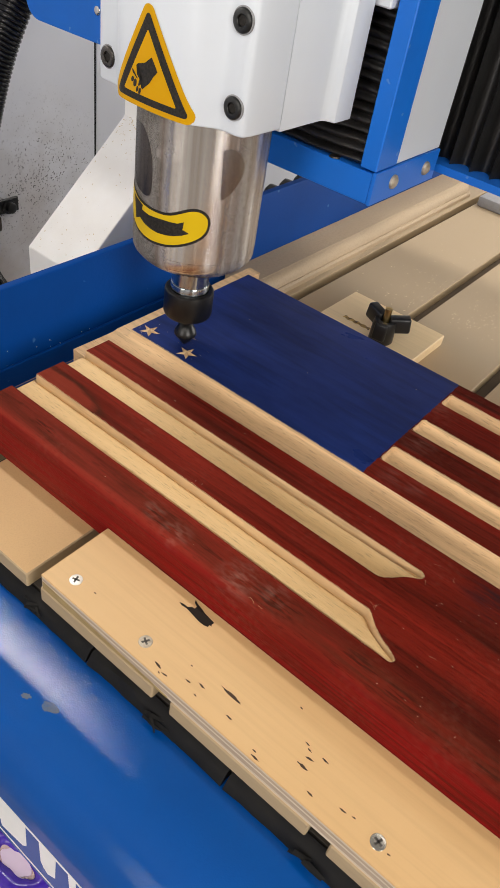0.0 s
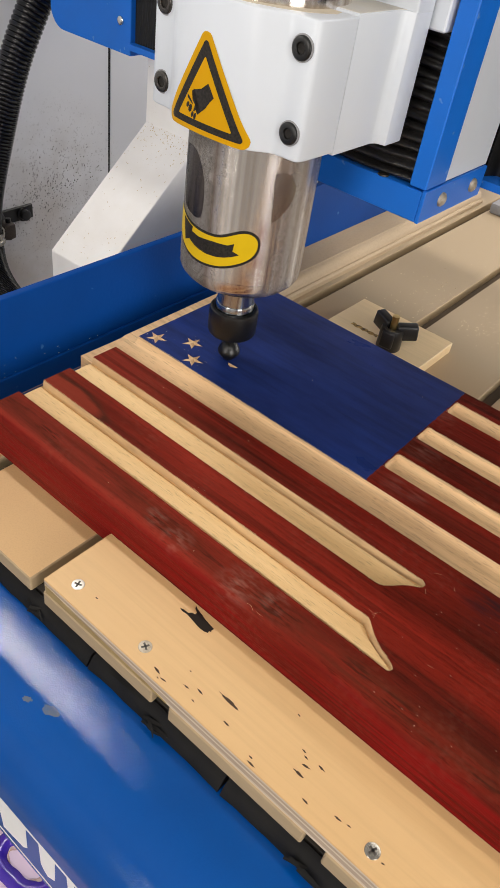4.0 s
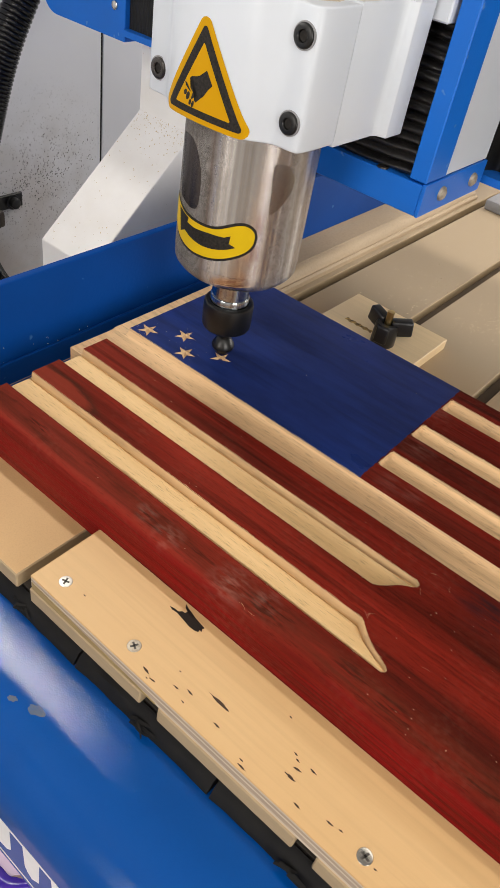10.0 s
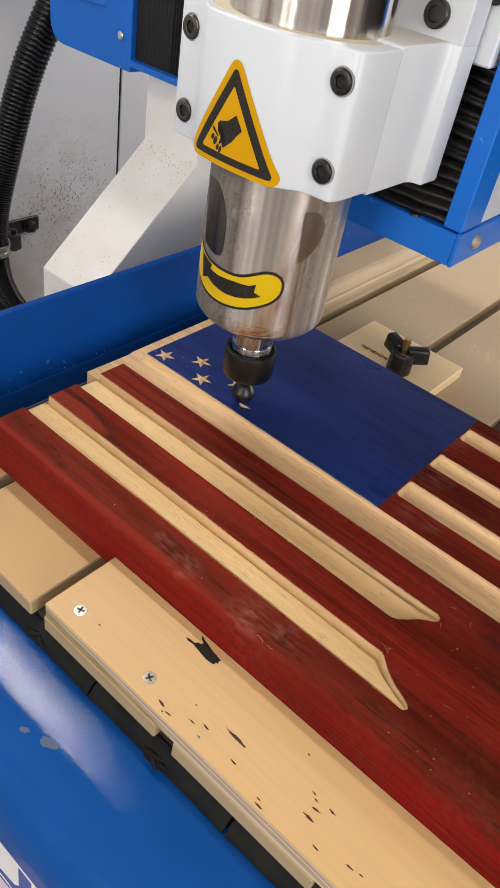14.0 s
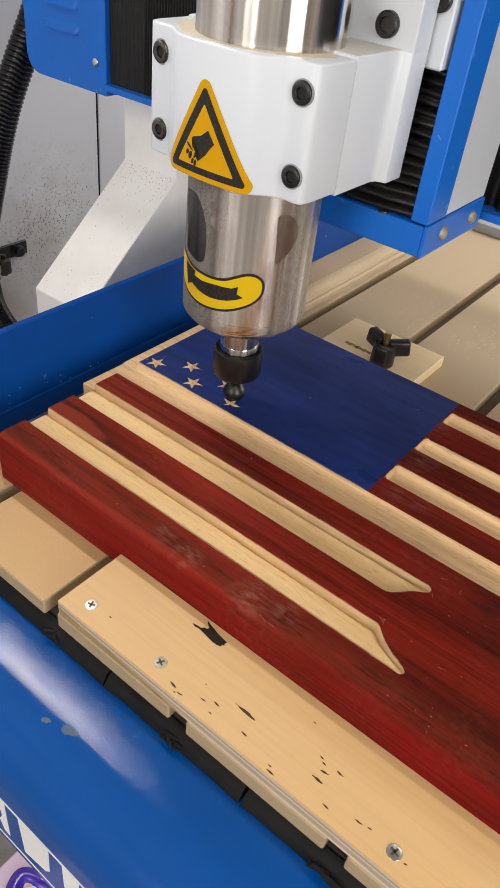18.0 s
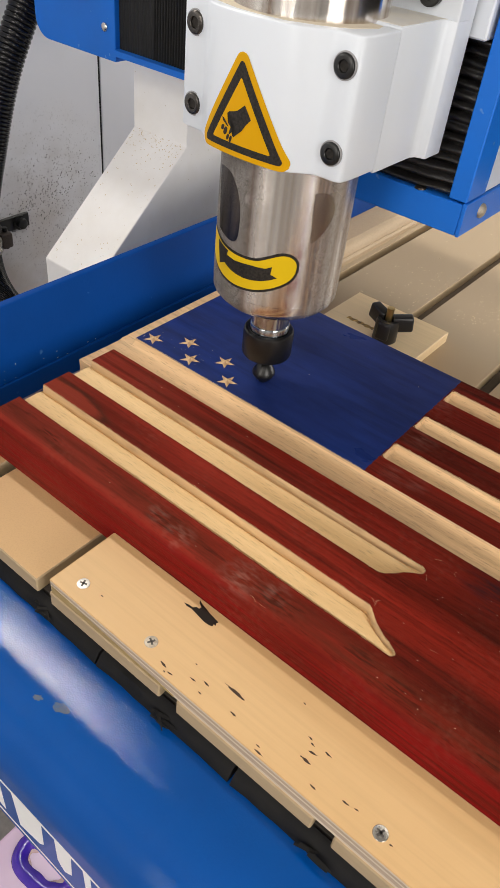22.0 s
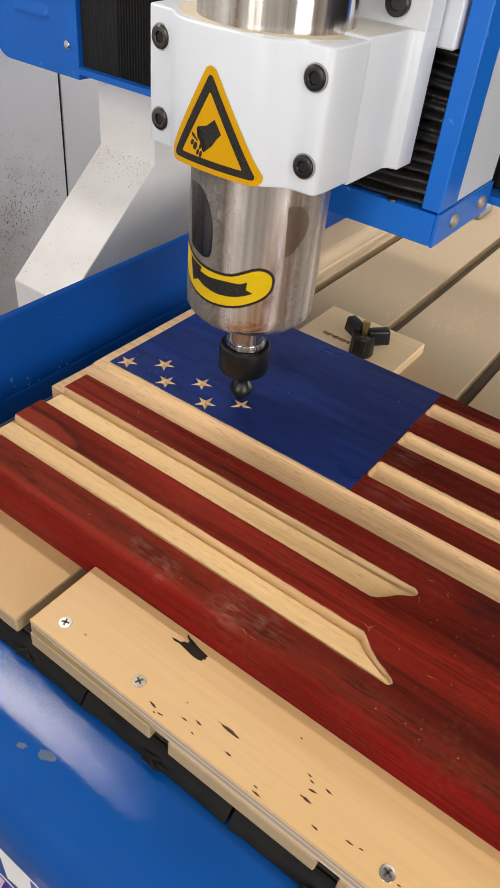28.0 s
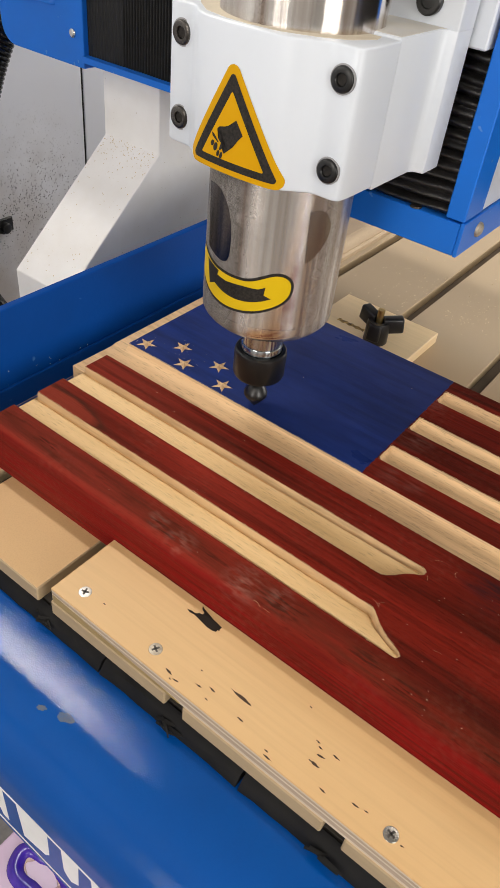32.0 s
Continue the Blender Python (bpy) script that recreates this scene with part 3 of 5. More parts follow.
    part("panel_backing", box(B(), -0.50, -0.476, -0.9, 1.9, z0, 0.455), DARK)
    tagged(bpy.data.objects["panel_backing"], "dark backing behind the grey panels", "panel", kind="structure")


room()

# ---------------------------------------------------------------- table
def table():
    t = thing("router_table", "cutting table of tan boards with slots between them", "table")
    edges = [(0.0204, 0.1093), (0.1215, 0.2135), (0.2260, 0.3170), (0.3290, 0.4200), (0.4320, 0.5230), (0.5350, 0.6260), (0.638, 0.729)]
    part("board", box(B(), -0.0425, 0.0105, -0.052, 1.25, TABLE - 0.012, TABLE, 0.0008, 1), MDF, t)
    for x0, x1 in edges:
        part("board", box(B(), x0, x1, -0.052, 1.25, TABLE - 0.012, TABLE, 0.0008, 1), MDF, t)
    for ob in t.children:
        ob.data.materials.append(MDF_EDGE)
        for p in ob.data.polygons:
            p.material_index = 0 if p.normal.z > 0.9 else 1
    part("bed", box(B(), -0.045, 0.74, -0.0475, 1.25, TABLE - 0.034, TABLE - 0.0122), DARK, t, "dark steel bed under the boards")
    for (a0, a1), (b0, b1) in zip([(-0.042, 0.0105)] + edges, edges):
        part("slot_track", box(B(), a1 + 0.001, b0 - 0.001, -0.024, 1.25, TABLE - 0.0125, TABLE - 0.0095), TRACK, t, "dusty metal track in the slot")
    for x in (0.03, 0.66):
        for y in (0.03, 1.17):
            part("leg", box(B(), x, x + 0.05, y, y + 0.05, -0.75, TABLE - 0.034, 0.003, 1), FRAME_BLUE, t, "blue steel leg")
    return t


table()


def front_rail():
    r = thing("front_rail", "glossy blue painted steel front rail with white lettering", "rail")
    cy, cz, rad = -0.086, -0.100, 0.038
    prof = [(-0.050 - 0.004 * i, -0.0617 - (-0.050 - 0.004 * i + 0.0735) ** 2 / 1.1) for i in range(9)] + [(cy, -0.0619)]
    prof += [(cy - rad * math.sin(a), cz + rad * math.cos(a)) for a in [i * math.pi / 2 / 18 for i in range(1, 19)]]
    prof += [(cy - rad, -0.181), (cy - rad + 0.003, -0.184), (-0.050, -0.184)]
    part("beam", prism(B(), prof, "x", -0.45, 1.0), RAIL_BLUE, r, smooth=40)
    y = cy - rad - 0.0003

    def flat(name, pts):
        bm = B()
        bm.faces.new([bm.verts.new((px, y, pz)) for px, pz in pts])
        e = bmesh.ops.extrude_face_region(bm, geom=bm.faces[:])
        bmesh.ops.translate(bm, verts=[v for v in e["geom"] if isinstance(v, bmesh.types.BMVert)], vec=(0, 0.0002, 0))
        bmesh.ops.recalc_face_normals(bm, faces=bm.faces[:])
        part(name, bm, LETTER, r, "white painted bar")

    flat("letter_line", [(0.1040, -0.1190), (0.27, -0.1190), (0.27, -0.1158), (0.1048, -0.1158)])
    flat("letter_line", [(0.1028, -0.1745), (0.27, -0.1745), (0.27, -0.1717), (0.1030, -0.1717)])
    for shape in ([(0.1022, -0.1716), (0.1072, -0.1716), (0.1094, -0.1191), (0.1046, -0.1191)],
                  [(0.1245, -0.1430), (0.1340, -0.1445), (0.1344, -0.1405), (0.1245, -0.1385)],
                  [(0.1240, -0.1615), (0.1328, -0.1650), (0.1330, -0.1610), (0.1240, -0.1570)],
                  [(0.1440, -0.1520), (0.1470, -0.1640), (0.1520, -0.1645), (0.1537, -0.1191), (0.1465, -0.1191), (0.1478, -0.1420)],
                  [(0.1665, -0.1640), (0.1866, -0.1580), (0.1909, -0.1514), (0.1931, -0.1191), (0.1662, -0.1191)],
                  [(0.2039, -0.1494), (0.2060, -0.1550), (0.2094, -0.1588), (0.2161, -0.1515), (0.2186, -0.1191), (0.2046, -0.1191)],
                  [(0.2290, -0.1640), (0.2340, -0.1600), (0.2345, -0.1191), (0.2285, -0.1191)],
                  [(0.2460, -0.1600), (0.2580, -0.1640), (0.2590, -0.1191), (0.2455, -0.1191)]):
        flat("letter_bar", shape)
    # the black rubber strip between the boards and the rail, torn in places
    rnd = random.Random(5)
    joints = [-0.10, -0.0300, 0.0640, 0.1684, 0.2713, 0.3750, 0.4790, 0.5830, 0.75]
    for x, after in zip(joints, joints[1:]):
        w = after - x - rnd.uniform(0.0008, 0.0020)
        bm = B()
        n = 10
        outer, inner = [], []
        for i in range(n + 1):
            px = x + w * i / n
            outer.append((px, -0.0570 - rnd.uniform(0, 0.0006) - (0.0006 if i in (0, n) else 0), -0.0590 - rnd.uniform(0, 0.0008)))
            inner.append((px, -0.0490, -0.0515))
        mid = [(a[0], -0.0540 + rnd.uniform(-.0006, .0006), -0.0530 + rnd.uniform(-.0005, .0005)) for a in outer]
        rows = [[bm.verts.new(p) for p in row] for row in (inner, mid, outer, [(a[0], a[1], -0.0612) for a in outer], [(a[0], -0.0490, -0.0612) for a in outer])]
        for a, b in zip(rows, rows[1:] + rows[:1]):
            for i in range(n):
                bm.faces.new((a[i], a[i + 1], b[i + 1], b[i]))
        for i in (0, n):
            bm.faces.new([row[i] for row in rows])
        bmesh.ops.recalc_face_normals(bm, faces=bm.faces[:])
        part("rubber_strip", bm, RUBBER, r, "torn black rubber edge strip", smooth=50)
    # smears of grey grime on the curved top
    for sx, sa, sl, sw in ((0.1738, 3.5, 0.010, 0.0055), (0.1590, 10, 0.005, 0.0035)):
        rr = random.Random(int(sx * 1e4))
        bm = B()
        ring = []
        for i in range(18):
            a = 2 * math.pi * i / 18
            k = 1 + rr.uniform(-.25, .25)
            th = radians(sa) + sw * k * math.sin(a) / 2 / rad
            ring.append(bm.verts.new((sx + sl * k * math.cos(a) / 2 - 0.3 * sw * math.sin(a), cy - (rad + 0.00012) * math.sin(th), cz + (rad + 0.00012) * math.cos(th))))
        bm.faces.new(ring)
        e = bmesh.ops.extrude_face_region(bm, geom=bm.faces[:])
        bmesh.ops.translate(bm, verts=[v for v in e["geom"] if isinstance(v, bmesh.types.BMVert)], vec=(0, 0.0002, -0.0003))
        bmesh.ops.recalc_face_normals(bm, faces=bm.faces[:])
        part("grime", bm, GRIME, r, "grey smear of grime")
    # frayed scraps where the slots end
    rnd = random.Random(3)
    for sx in (0.0155, 0.1160, 0.2200, 0.3230, 0.4260):
        for k in range(7):
            bm, rows = B(), []
            q = Vector((sx + rnd.uniform(-.009, .003), -0.0560 + rnd.uniform(-.004, .0015), -0.0575 + 0.0005 * k))
            a, lift, wide = rnd.uniform(-0.35, 0.45), rnd.uniform(-0.10, 0.15), rnd.uniform(0.0004, 0.0012)
            bend = rnd.uniform(-0.05, 0.12)
            for i in range(10):
                w = wide * (1 - 0.7 * (i / 9) ** 2)
                side = Vector((-math.sin(a), math.cos(a), 0.3)) * w
                rows.append([bm.verts.new(q + o) for o in (side, -side, -side + Vector((0, 0, 0.0006)), side + Vector((0, 0, 0.0006)))])
                q = q + Vector((math.cos(a), math.sin(a), lift)) * 0.0013
                a, lift = a + bend, lift - 0.05
            for r0, r1 in zip(rows, rows[1:]):
                for i in range(4):
                    bm.faces.new((r0[i], r0[(i + 1) % 4], r1[(i + 1) % 4], r1[i]))
            bm.faces.new(rows[0])
            bm.faces.new(rows[-1])
            bmesh.ops.recalc_face_normals(bm, faces=bm.faces[:])
            part("rubber_scrap", bm, RUBBER, r, smooth=50)
    return r


front_rail()


def side_rail():
    r = thing("side_rail", "dark blue painted steel side wall of the router bed", "rail")
    prof = [(-0.043, TABLE - 0.05), (-0.043, 0.0425), (-0.0434, 0.0434), (-0.0442, 0.0438), (-0.049, 0.0438), (-0.049, TABLE - 0.05)]
    part("side_plate", prism(B(), prof, "y", -0.30, 1.3), WALL_BLUE, r, smooth=40)
    lip = [(-0.0428, TABLE - 0.010), (-0.0428, -0.0206), (-0.0412, -0.0200), (-0.0402, -0.0206), (-0.0398, -0.0230), (-0.0398, TABLE - 0.0002), (-0.0375, TABLE + 0.0006), (-0.0375, TABLE - 0.010)]
    part("inner_lip", prism(B(), lip, "y", -0.05, 0.299), WALL_BLUE, r, "blue bent lip along the foot of the side wall", smooth=40)
    part("outer_beam", box(B(), -0.105, -0.0495, -0.30, 1.3, -0.24, -0.050, 0.003, 2), WALL_BLUE, r, smooth=40)
    part("guide_rail", box(B(), -0.092, -0.072, -0.28, 1.28, -0.0498, -0.036, 0.001, 1), DARK_STEEL, r, "oiled steel guide rail")
    for y in (0.02, 0.30, 0.58, 0.86):
        part("plate_bolt", disc(B(), (-0.043, y, 0.030), (1, 0, 0), 0.004, 0.002, 16, [(0.0045, 0), (0.0042, 0.0012), (0.0026, 0.0020)]), WALL_BLUE, r, "blue painted bolt head", smooth=40)
    return r


side_rail()

# ---------------------------------------------------------------- flag
def inset_loop(pts, d):
    """Move each side of a loop inward by its own distance d[i] (side i runs from point i to i + 1)."""
    n = len(pts)
    out = []
    for i in range(n):
        p0, p1, p2 = Vector(pts[i - 1]), Vector(pts[i]), Vector(pts[(i + 1) % n])
        a, c = (p1 - p0).normalized(), (p2 - p1).normalized()
        na, nc = Vector((-a.y, a.x)), Vector((-c.y, c.x))
        da, dc = d[i - 1], d[i]
        # the meeting point of the two moved sides
        q0, q1 = p1 + na * da, p1 + nc * dc
        cr = a.x * c.y - a.y * c.x
        k = ((q1 - q0).x * c.y - (q1 - q0).y * c.x) / cr if abs(cr) > 1e-6 else 0
        out.append(tuple(q0 + a * k))
    return out


def inset_path(pts, d):
    """Move the points of an open path to its inner side, each by its own distance."""
    out = []
    for i, q in enumerate(pts):
        q = Vector(q)
        a = (q - Vector(pts[i - 1])).normalized() if i else None
        c = (Vector(pts[i + 1]) - q).normalized() if i + 1 < len(pts) else None
        a, c = a or c, c or a
        n = Vector((-a.y - c.y, a.x + c.x)).normalized()
        out.append(tuple(q + n * d[i] / max(n.dot(Vector((-c.y, c.x))), 0.6)))
    return out


GROOVED = ((0.0, -0.0002), (0.0003, -0.0018), (0.0006, -0.0040), (0.0008, -0.0060), (0.0010, -0.0076), (0.0017, -0.0078), (0.0021, -0.0058), (0.0030, -0.0050), (0.0048, -0.0046))
SOFT = ((0.0, -0.0002), (0.0006, -0.0016), (0.0015, -0.0030), (0.0030, -0.0042), (0.0048, -0.0050), (0.0066, -0.0053), (0.0078, -0.0054))


def channel(loop, open_sides, cove):
    """A cut channel with hollow walls, down to its floor; a cove has wide soft walls and no groove."""
    bm = B()
    rings = []
    for off, z in SOFT if cove else GROOVED:
        ds = [0.0 if i in open_sides else off for i in range(len(loop))]
        rings.append([bm.verts.new((*p, z)) for p in inset_loop(loop, ds)])
    n = len(loop)
    for k, (a, b) in enumerate(zip(rings, rings[1:])):
        for i in range(n):
            if i not in open_sides:
                bm.faces.new((a[i], a[(i + 1) % n], b[(i + 1) % n], b[i])).material_index = 1 if k < (1 if cove else 3) else 0
    bm.faces.new(rings[-1])
    return bm


def ended_channel(path, shallow):
    """A grooved channel along an open path from the board's end and back; shallow gives each point's share of the depth."""
    bm, rings = B(), []
    ks = [shallow(*p) for p in path]
    for off, z in GROOVED:
        rings.append([bm.verts.new((*p, z * k)) for p, k in zip(inset_path(path, [off * k for k in ks]), ks)])
    for k, (a, b) in enumerate(zip(rings, rings[1:])):
        for i in range(len(path) - 1):
            bm.faces.new((a[i], a[i + 1], b[i + 1], b[i])).material_index = 1 if k < 3 else 0
    bmesh.ops.triangulate(bm, faces=[bm.faces.new(rings[-1])], ngon_method="EAR_CLIP")
    bmesh.ops.recalc_face_normals(bm, faces=bm.faces[:])
    if sum(f.normal.z for f in bm.faces) < 0:
        bmesh.ops.reverse_faces(bm, faces=bm.faces[:])
    return bm


# the pointed ends of the two short channels, with the slight swing that the bit left
END_1 = [(0.3005, 0.0240), (0.3040, 0.0241), (0.3057, 0.0252), (0.3060, 0.0272), (0.3040, 0.0288), (0.3000, 0.0306), (0.2957, 0.0324), (0.2911, 0.0350), (0.2857, 0.0393), (0.2818, 0.0430), (0.2795, 0.0444), (0.2765, 0.0445)]
END_2 = [(0.2685, 0.0680), (0.2712, 0.0683), (0.2742, 0.0700), (0.2780, 0.0739), (0.2820, 0.0786), (0.2858, 0.0817), (0.2890, 0.0836), (0.2907, 0.0856), (0.2905, 0.0880), (0.2886, 0.0893), (0.2855, 0.0895)]


def bare(loop, open_sides, parent, cove=False):
    ob = part("bare_stripe", channel(loop, open_sides, cove), DIM_CUT_WOOD if cove else CUT_WOOD, parent, "bare pale wood channel", smooth=50)
    ob.data.materials.append(CUT_WALL)


def flag():
    f = thing("wooden_flag", "thick carved wooden flag stained red and blue with bare cut stripes", "flag")
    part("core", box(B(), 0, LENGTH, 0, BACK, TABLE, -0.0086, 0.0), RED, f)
    y1, y2, y3, y4, y5 = 0.0240, 0.0445, 0.0680, 0.0895, 0.1120
    u = [UNION_Y + 0.0003, 0.1565, 0.1755, 0.2010, 0.2190, 0.2470, 0.2640, BACK]
    far = 0.50
    ux = UNION_X + 0.0016

    def raised(name, pts, material, label=""):
        return part(name, prism(B(), pts, "z", -0.0087, 0.0), material, f, label)

    # front stripe with a softly rounded front edge
    prof = [(0, -0.0087), (y1, -0.0087), (y1, 0), (0.0060, 0), (0.0042, -0.0003), (0.0026, -0.0010), (0.0013, -0.0022), (0.0004, -0.0038), (0, -0.0058)]
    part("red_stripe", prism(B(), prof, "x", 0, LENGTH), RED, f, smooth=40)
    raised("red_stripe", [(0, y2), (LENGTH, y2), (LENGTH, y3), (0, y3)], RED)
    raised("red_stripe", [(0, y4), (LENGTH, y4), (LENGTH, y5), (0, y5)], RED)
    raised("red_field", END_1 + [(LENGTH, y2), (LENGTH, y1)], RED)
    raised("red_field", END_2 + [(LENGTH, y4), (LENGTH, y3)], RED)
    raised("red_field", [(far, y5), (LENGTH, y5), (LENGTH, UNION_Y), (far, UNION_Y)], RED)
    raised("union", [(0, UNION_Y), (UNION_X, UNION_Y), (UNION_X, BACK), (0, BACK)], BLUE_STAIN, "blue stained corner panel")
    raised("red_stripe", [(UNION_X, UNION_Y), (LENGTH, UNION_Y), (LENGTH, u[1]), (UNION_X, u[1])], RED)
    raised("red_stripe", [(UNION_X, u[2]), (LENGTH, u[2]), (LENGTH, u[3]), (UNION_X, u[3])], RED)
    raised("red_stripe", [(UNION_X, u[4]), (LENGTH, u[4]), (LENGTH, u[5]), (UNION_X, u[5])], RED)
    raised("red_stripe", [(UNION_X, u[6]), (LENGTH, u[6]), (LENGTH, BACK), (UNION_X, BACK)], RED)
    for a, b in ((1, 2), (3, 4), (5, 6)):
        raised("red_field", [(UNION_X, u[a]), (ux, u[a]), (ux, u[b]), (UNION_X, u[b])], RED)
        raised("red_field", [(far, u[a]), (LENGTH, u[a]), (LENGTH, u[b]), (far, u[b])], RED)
        bare([(ux, u[a]), (far, u[a]), (far, u[b]), (ux, u[b])], (), f, True)
    for end, ya, yb, x0, x1, least in ((END_1, y1, y2, 0.283, 0.306, 0.38), (END_2, y3, y4, 0.276, 0.291, 0.62)):
        path = [(0, ya), (end[0][0] - 0.03, ya), (end[0][0] - 0.012, ya)] + end + [(end[-1][0] - 0.015, yb), (0, yb)]
        ob = part("bare_stripe", ended_channel(path, lambda x, y: 1 - (1 - least) * min(1.0, max(0.0, (x - x0) / (x1 - x0)))), CUT_WOOD, f, "bare pale wood channel", smooth=50)
        ob.data.materials.append(CUT_WALL)
    bare([(0, y5), (far, y5), (far, UNION_Y), (0, UNION_Y)], (3,), f, True)
    return f


flag_thing = flag()


def frayed(parent, a, b, out, rnd):
    """A thin ragged line of bare wood where the stain broke away along a cut edge."""
    a, b, out = Vector(a), Vector(b), Vector(out)
    n = max(int((b - a).length / 0.0016), 4)
    bm = B()
    inner, outer, wave = [], [], 0.0
    for i in range(n + 1):
        p = a.lerp(b, i / n)
        wave = 0.75 * wave + rnd.gauss(0, 0.00010)
        w = max(0.00006, 0.00022 + wave + (rnd.uniform(0.0002, 0.0005) if rnd.random() < 0.04 else 0))
        q = p + out * w
        inner.append(bm.verts.new((p.x, p.y, -0.0004)))
        outer.append(bm.verts.new((q.x, q.y, 0.00012 + rnd.uniform(0, 0.00012))))
    for i in range(n):
        bm.faces.new((inner[i], inner[i + 1], outer[i + 1], outer[i]))
    part("frayed_edge", bm, CUT_WALL, parent, "pale frayed cut edge")


def frayed_edges():
    rnd = random.Random(21)
    f = flag_thing
    for y, xe in ((0.0445, 0.2780), (0.0895, 0.2860)):
        frayed(f, (0, y), (xe, y), (0, 1), rnd)
    for y, xe in ((0.0240, 0.3000), (0.0680, 0.2690), (0.1120, 0.50)):
        frayed(f, (0, y), (xe, y), (0, -1), rnd)
    for end in (END_1, END_2):
        for a, b in zip(end, end[1:]):
            d = (Vector(b) - Vector(a)).normalized()
            frayed(f, a, b, (d.y, -d.x), rnd)
    frayed(f, (0, UNION_Y), (UNION_X, UNION_Y), (0, 1), rnd)
    for ya, yb in ((0.1565, 0.1755), (0.2010, 0.2190), (0.2470, 0.2640)):
        frayed(f, (UNION_X + 0.0016, ya), (0.46, ya), (0, -1), rnd)
        frayed(f, (UNION_X + 0.0016, yb), (0.46, yb), (0, 1), rnd)
        frayed(f, (UNION_X + 0.0016, ya), (UNION_X + 0.0016, yb), (-1, 0), rnd)


frayed_edges()


def tips():
    """The round corners that the bit left at the ends of the channels."""
    def tip(p, a, b, r):
        p, a, b = Vector(p), Vector(a), Vector(b)
        u, v = (a - p).normalized(), (b - p).normalized()
        half = u.angle(v) / 2
        mid = p + (u + v).normalized() * (r / math.sin(half))
        t0, t1 = p + u * (r / math.tan(half)), p + v * (r / math.tan(half))
        arc = [mid + (t0.lerp(t1, k / 8) - mid).normalized() * r for k in range(9)]
        ob = part("red_corner", prism(B(), [tuple(q) for q in [p] + arc], "z", -0.0086, 0.00005), RED, flag_thing)
        ob.data.materials.append(CUT_WALL)
        for f in ob.data.polygons:
            f.material_index = 0 if abs(f.normal.z) > 0.5 else 1

    x = UNION_X + 0.0016
    for ya, yb in ((0.1565, 0.1755), (0.2010, 0.2190), (0.2470, 0.2640)):
        tip((x, ya), (0.5, ya), (x, yb), 0.0028)
        tip((x, yb), (x, ya), (0.5, yb), 0.0028)
    # blue stain that ran over into the red
    rnd = random.Random(8)
    bm = B()
    pts = []
    y = UNION_Y
    while y < BACK:
        pts.append((UNION_X + 0.0001 + max(0.0, rnd.gauss(0.0003, 0.00025)), y))
        y += rnd.uniform(0.0006, 0.0022)
    prism(bm, [(UNION_X - 0.002, UNION_Y)] + pts + [(UNION_X - 0.002, BACK)], "z", -0.0005, 0.00010)
    part("stain_bleed", bm, BLUE_STAIN, flag_thing, "ragged edge of the blue stain")


tips()

# stars: place, and for those cut in the film the seconds between which they are cut
STARS = [(0.0105, 0.1452, None), (0.0498, 0.1454, None), (0.0338, 0.1620, (-3.0, 0.9)), (0.0714, 0.1622, (2.4, 10.2)),
         (0.0888, 0.1448, (11.9, 19.7)), (0.1100, 0.1606, (21.4, 29.2)), (0.1262, 0.1444, (30.9, 38.0))]
star_arms = []


def stars():
    R, r = 0.0083, 0.0031
    for x, y, when in STARS:
        st = thing("carved_star", "small five-pointed star carved into the blue panel", "star", "stars on the blue panel", (x, y, 0))
        for k in range(5):
            a = math.radians(18 + 72 * k)
            bm = B()
            d = math.radians(36)
            pts = [(0, 0), (r * math.cos(a - d), r * math.sin(a - d)), (R * math.cos(a), R * math.sin(a)), (r * math.cos(a + d), r * math.sin(a + d))]
            top = [bm.verts.new((*pts[0], 0.0019)), bm.verts.new((*pts[1], 0.00012)), bm.verts.new((*pts[2], 0.00012)), bm.verts.new((*pts[3], 0.00012))]
            low = [bm.verts.new((*p, -0.0008)) for p in pts]
            fs = [bm.faces.new((top[0], top[1], top[2])), bm.faces.new((top[0], top[2], top[3])), bm.faces.new(low[::-1])]
            for i in range(4):
                j = (i + 1) % 4
                fs.append(bm.faces.new((low[i], low[j], top[j], top[i])))
            arm = part("arm", bm, STAR_WOOD, st)
            if when:
                star_arms.append((arm, k, when))


stars()


# ---------------------------------------------------------------- clamps round the work
def screw(parent, x, y, z, turn, material):
    s = part("screw", disc(B(), (x, y, z - 0.001), (0, 0, 1), 0.0043, 0.0014, 24, [(0.0039, 0), (0.0039, 0.0011), (0.0037, 0.00135), (0.0028, 0.0015), (0.0008, 0.0015)]), material, parent, "zinc cross-head screw", smooth=35)
    bm = B()
    for a in (turn, turn + 90):
        v = pose(x, y, z + 0.00035, 0, 0, a)
        b2 = B()
        box(b2, -0.0023, 0.0023, -0.00058, 0.00058, 0, 0.0003)
        b2.transform(v)
        me = bpy.data.meshes.new("tmp")
        b2.to_mesh(me)
        b2.free()
        bm.from_mesh(me)
        bpy.data.meshes.remove(me)
    part("recess", bm, RECESS, s)
    return s


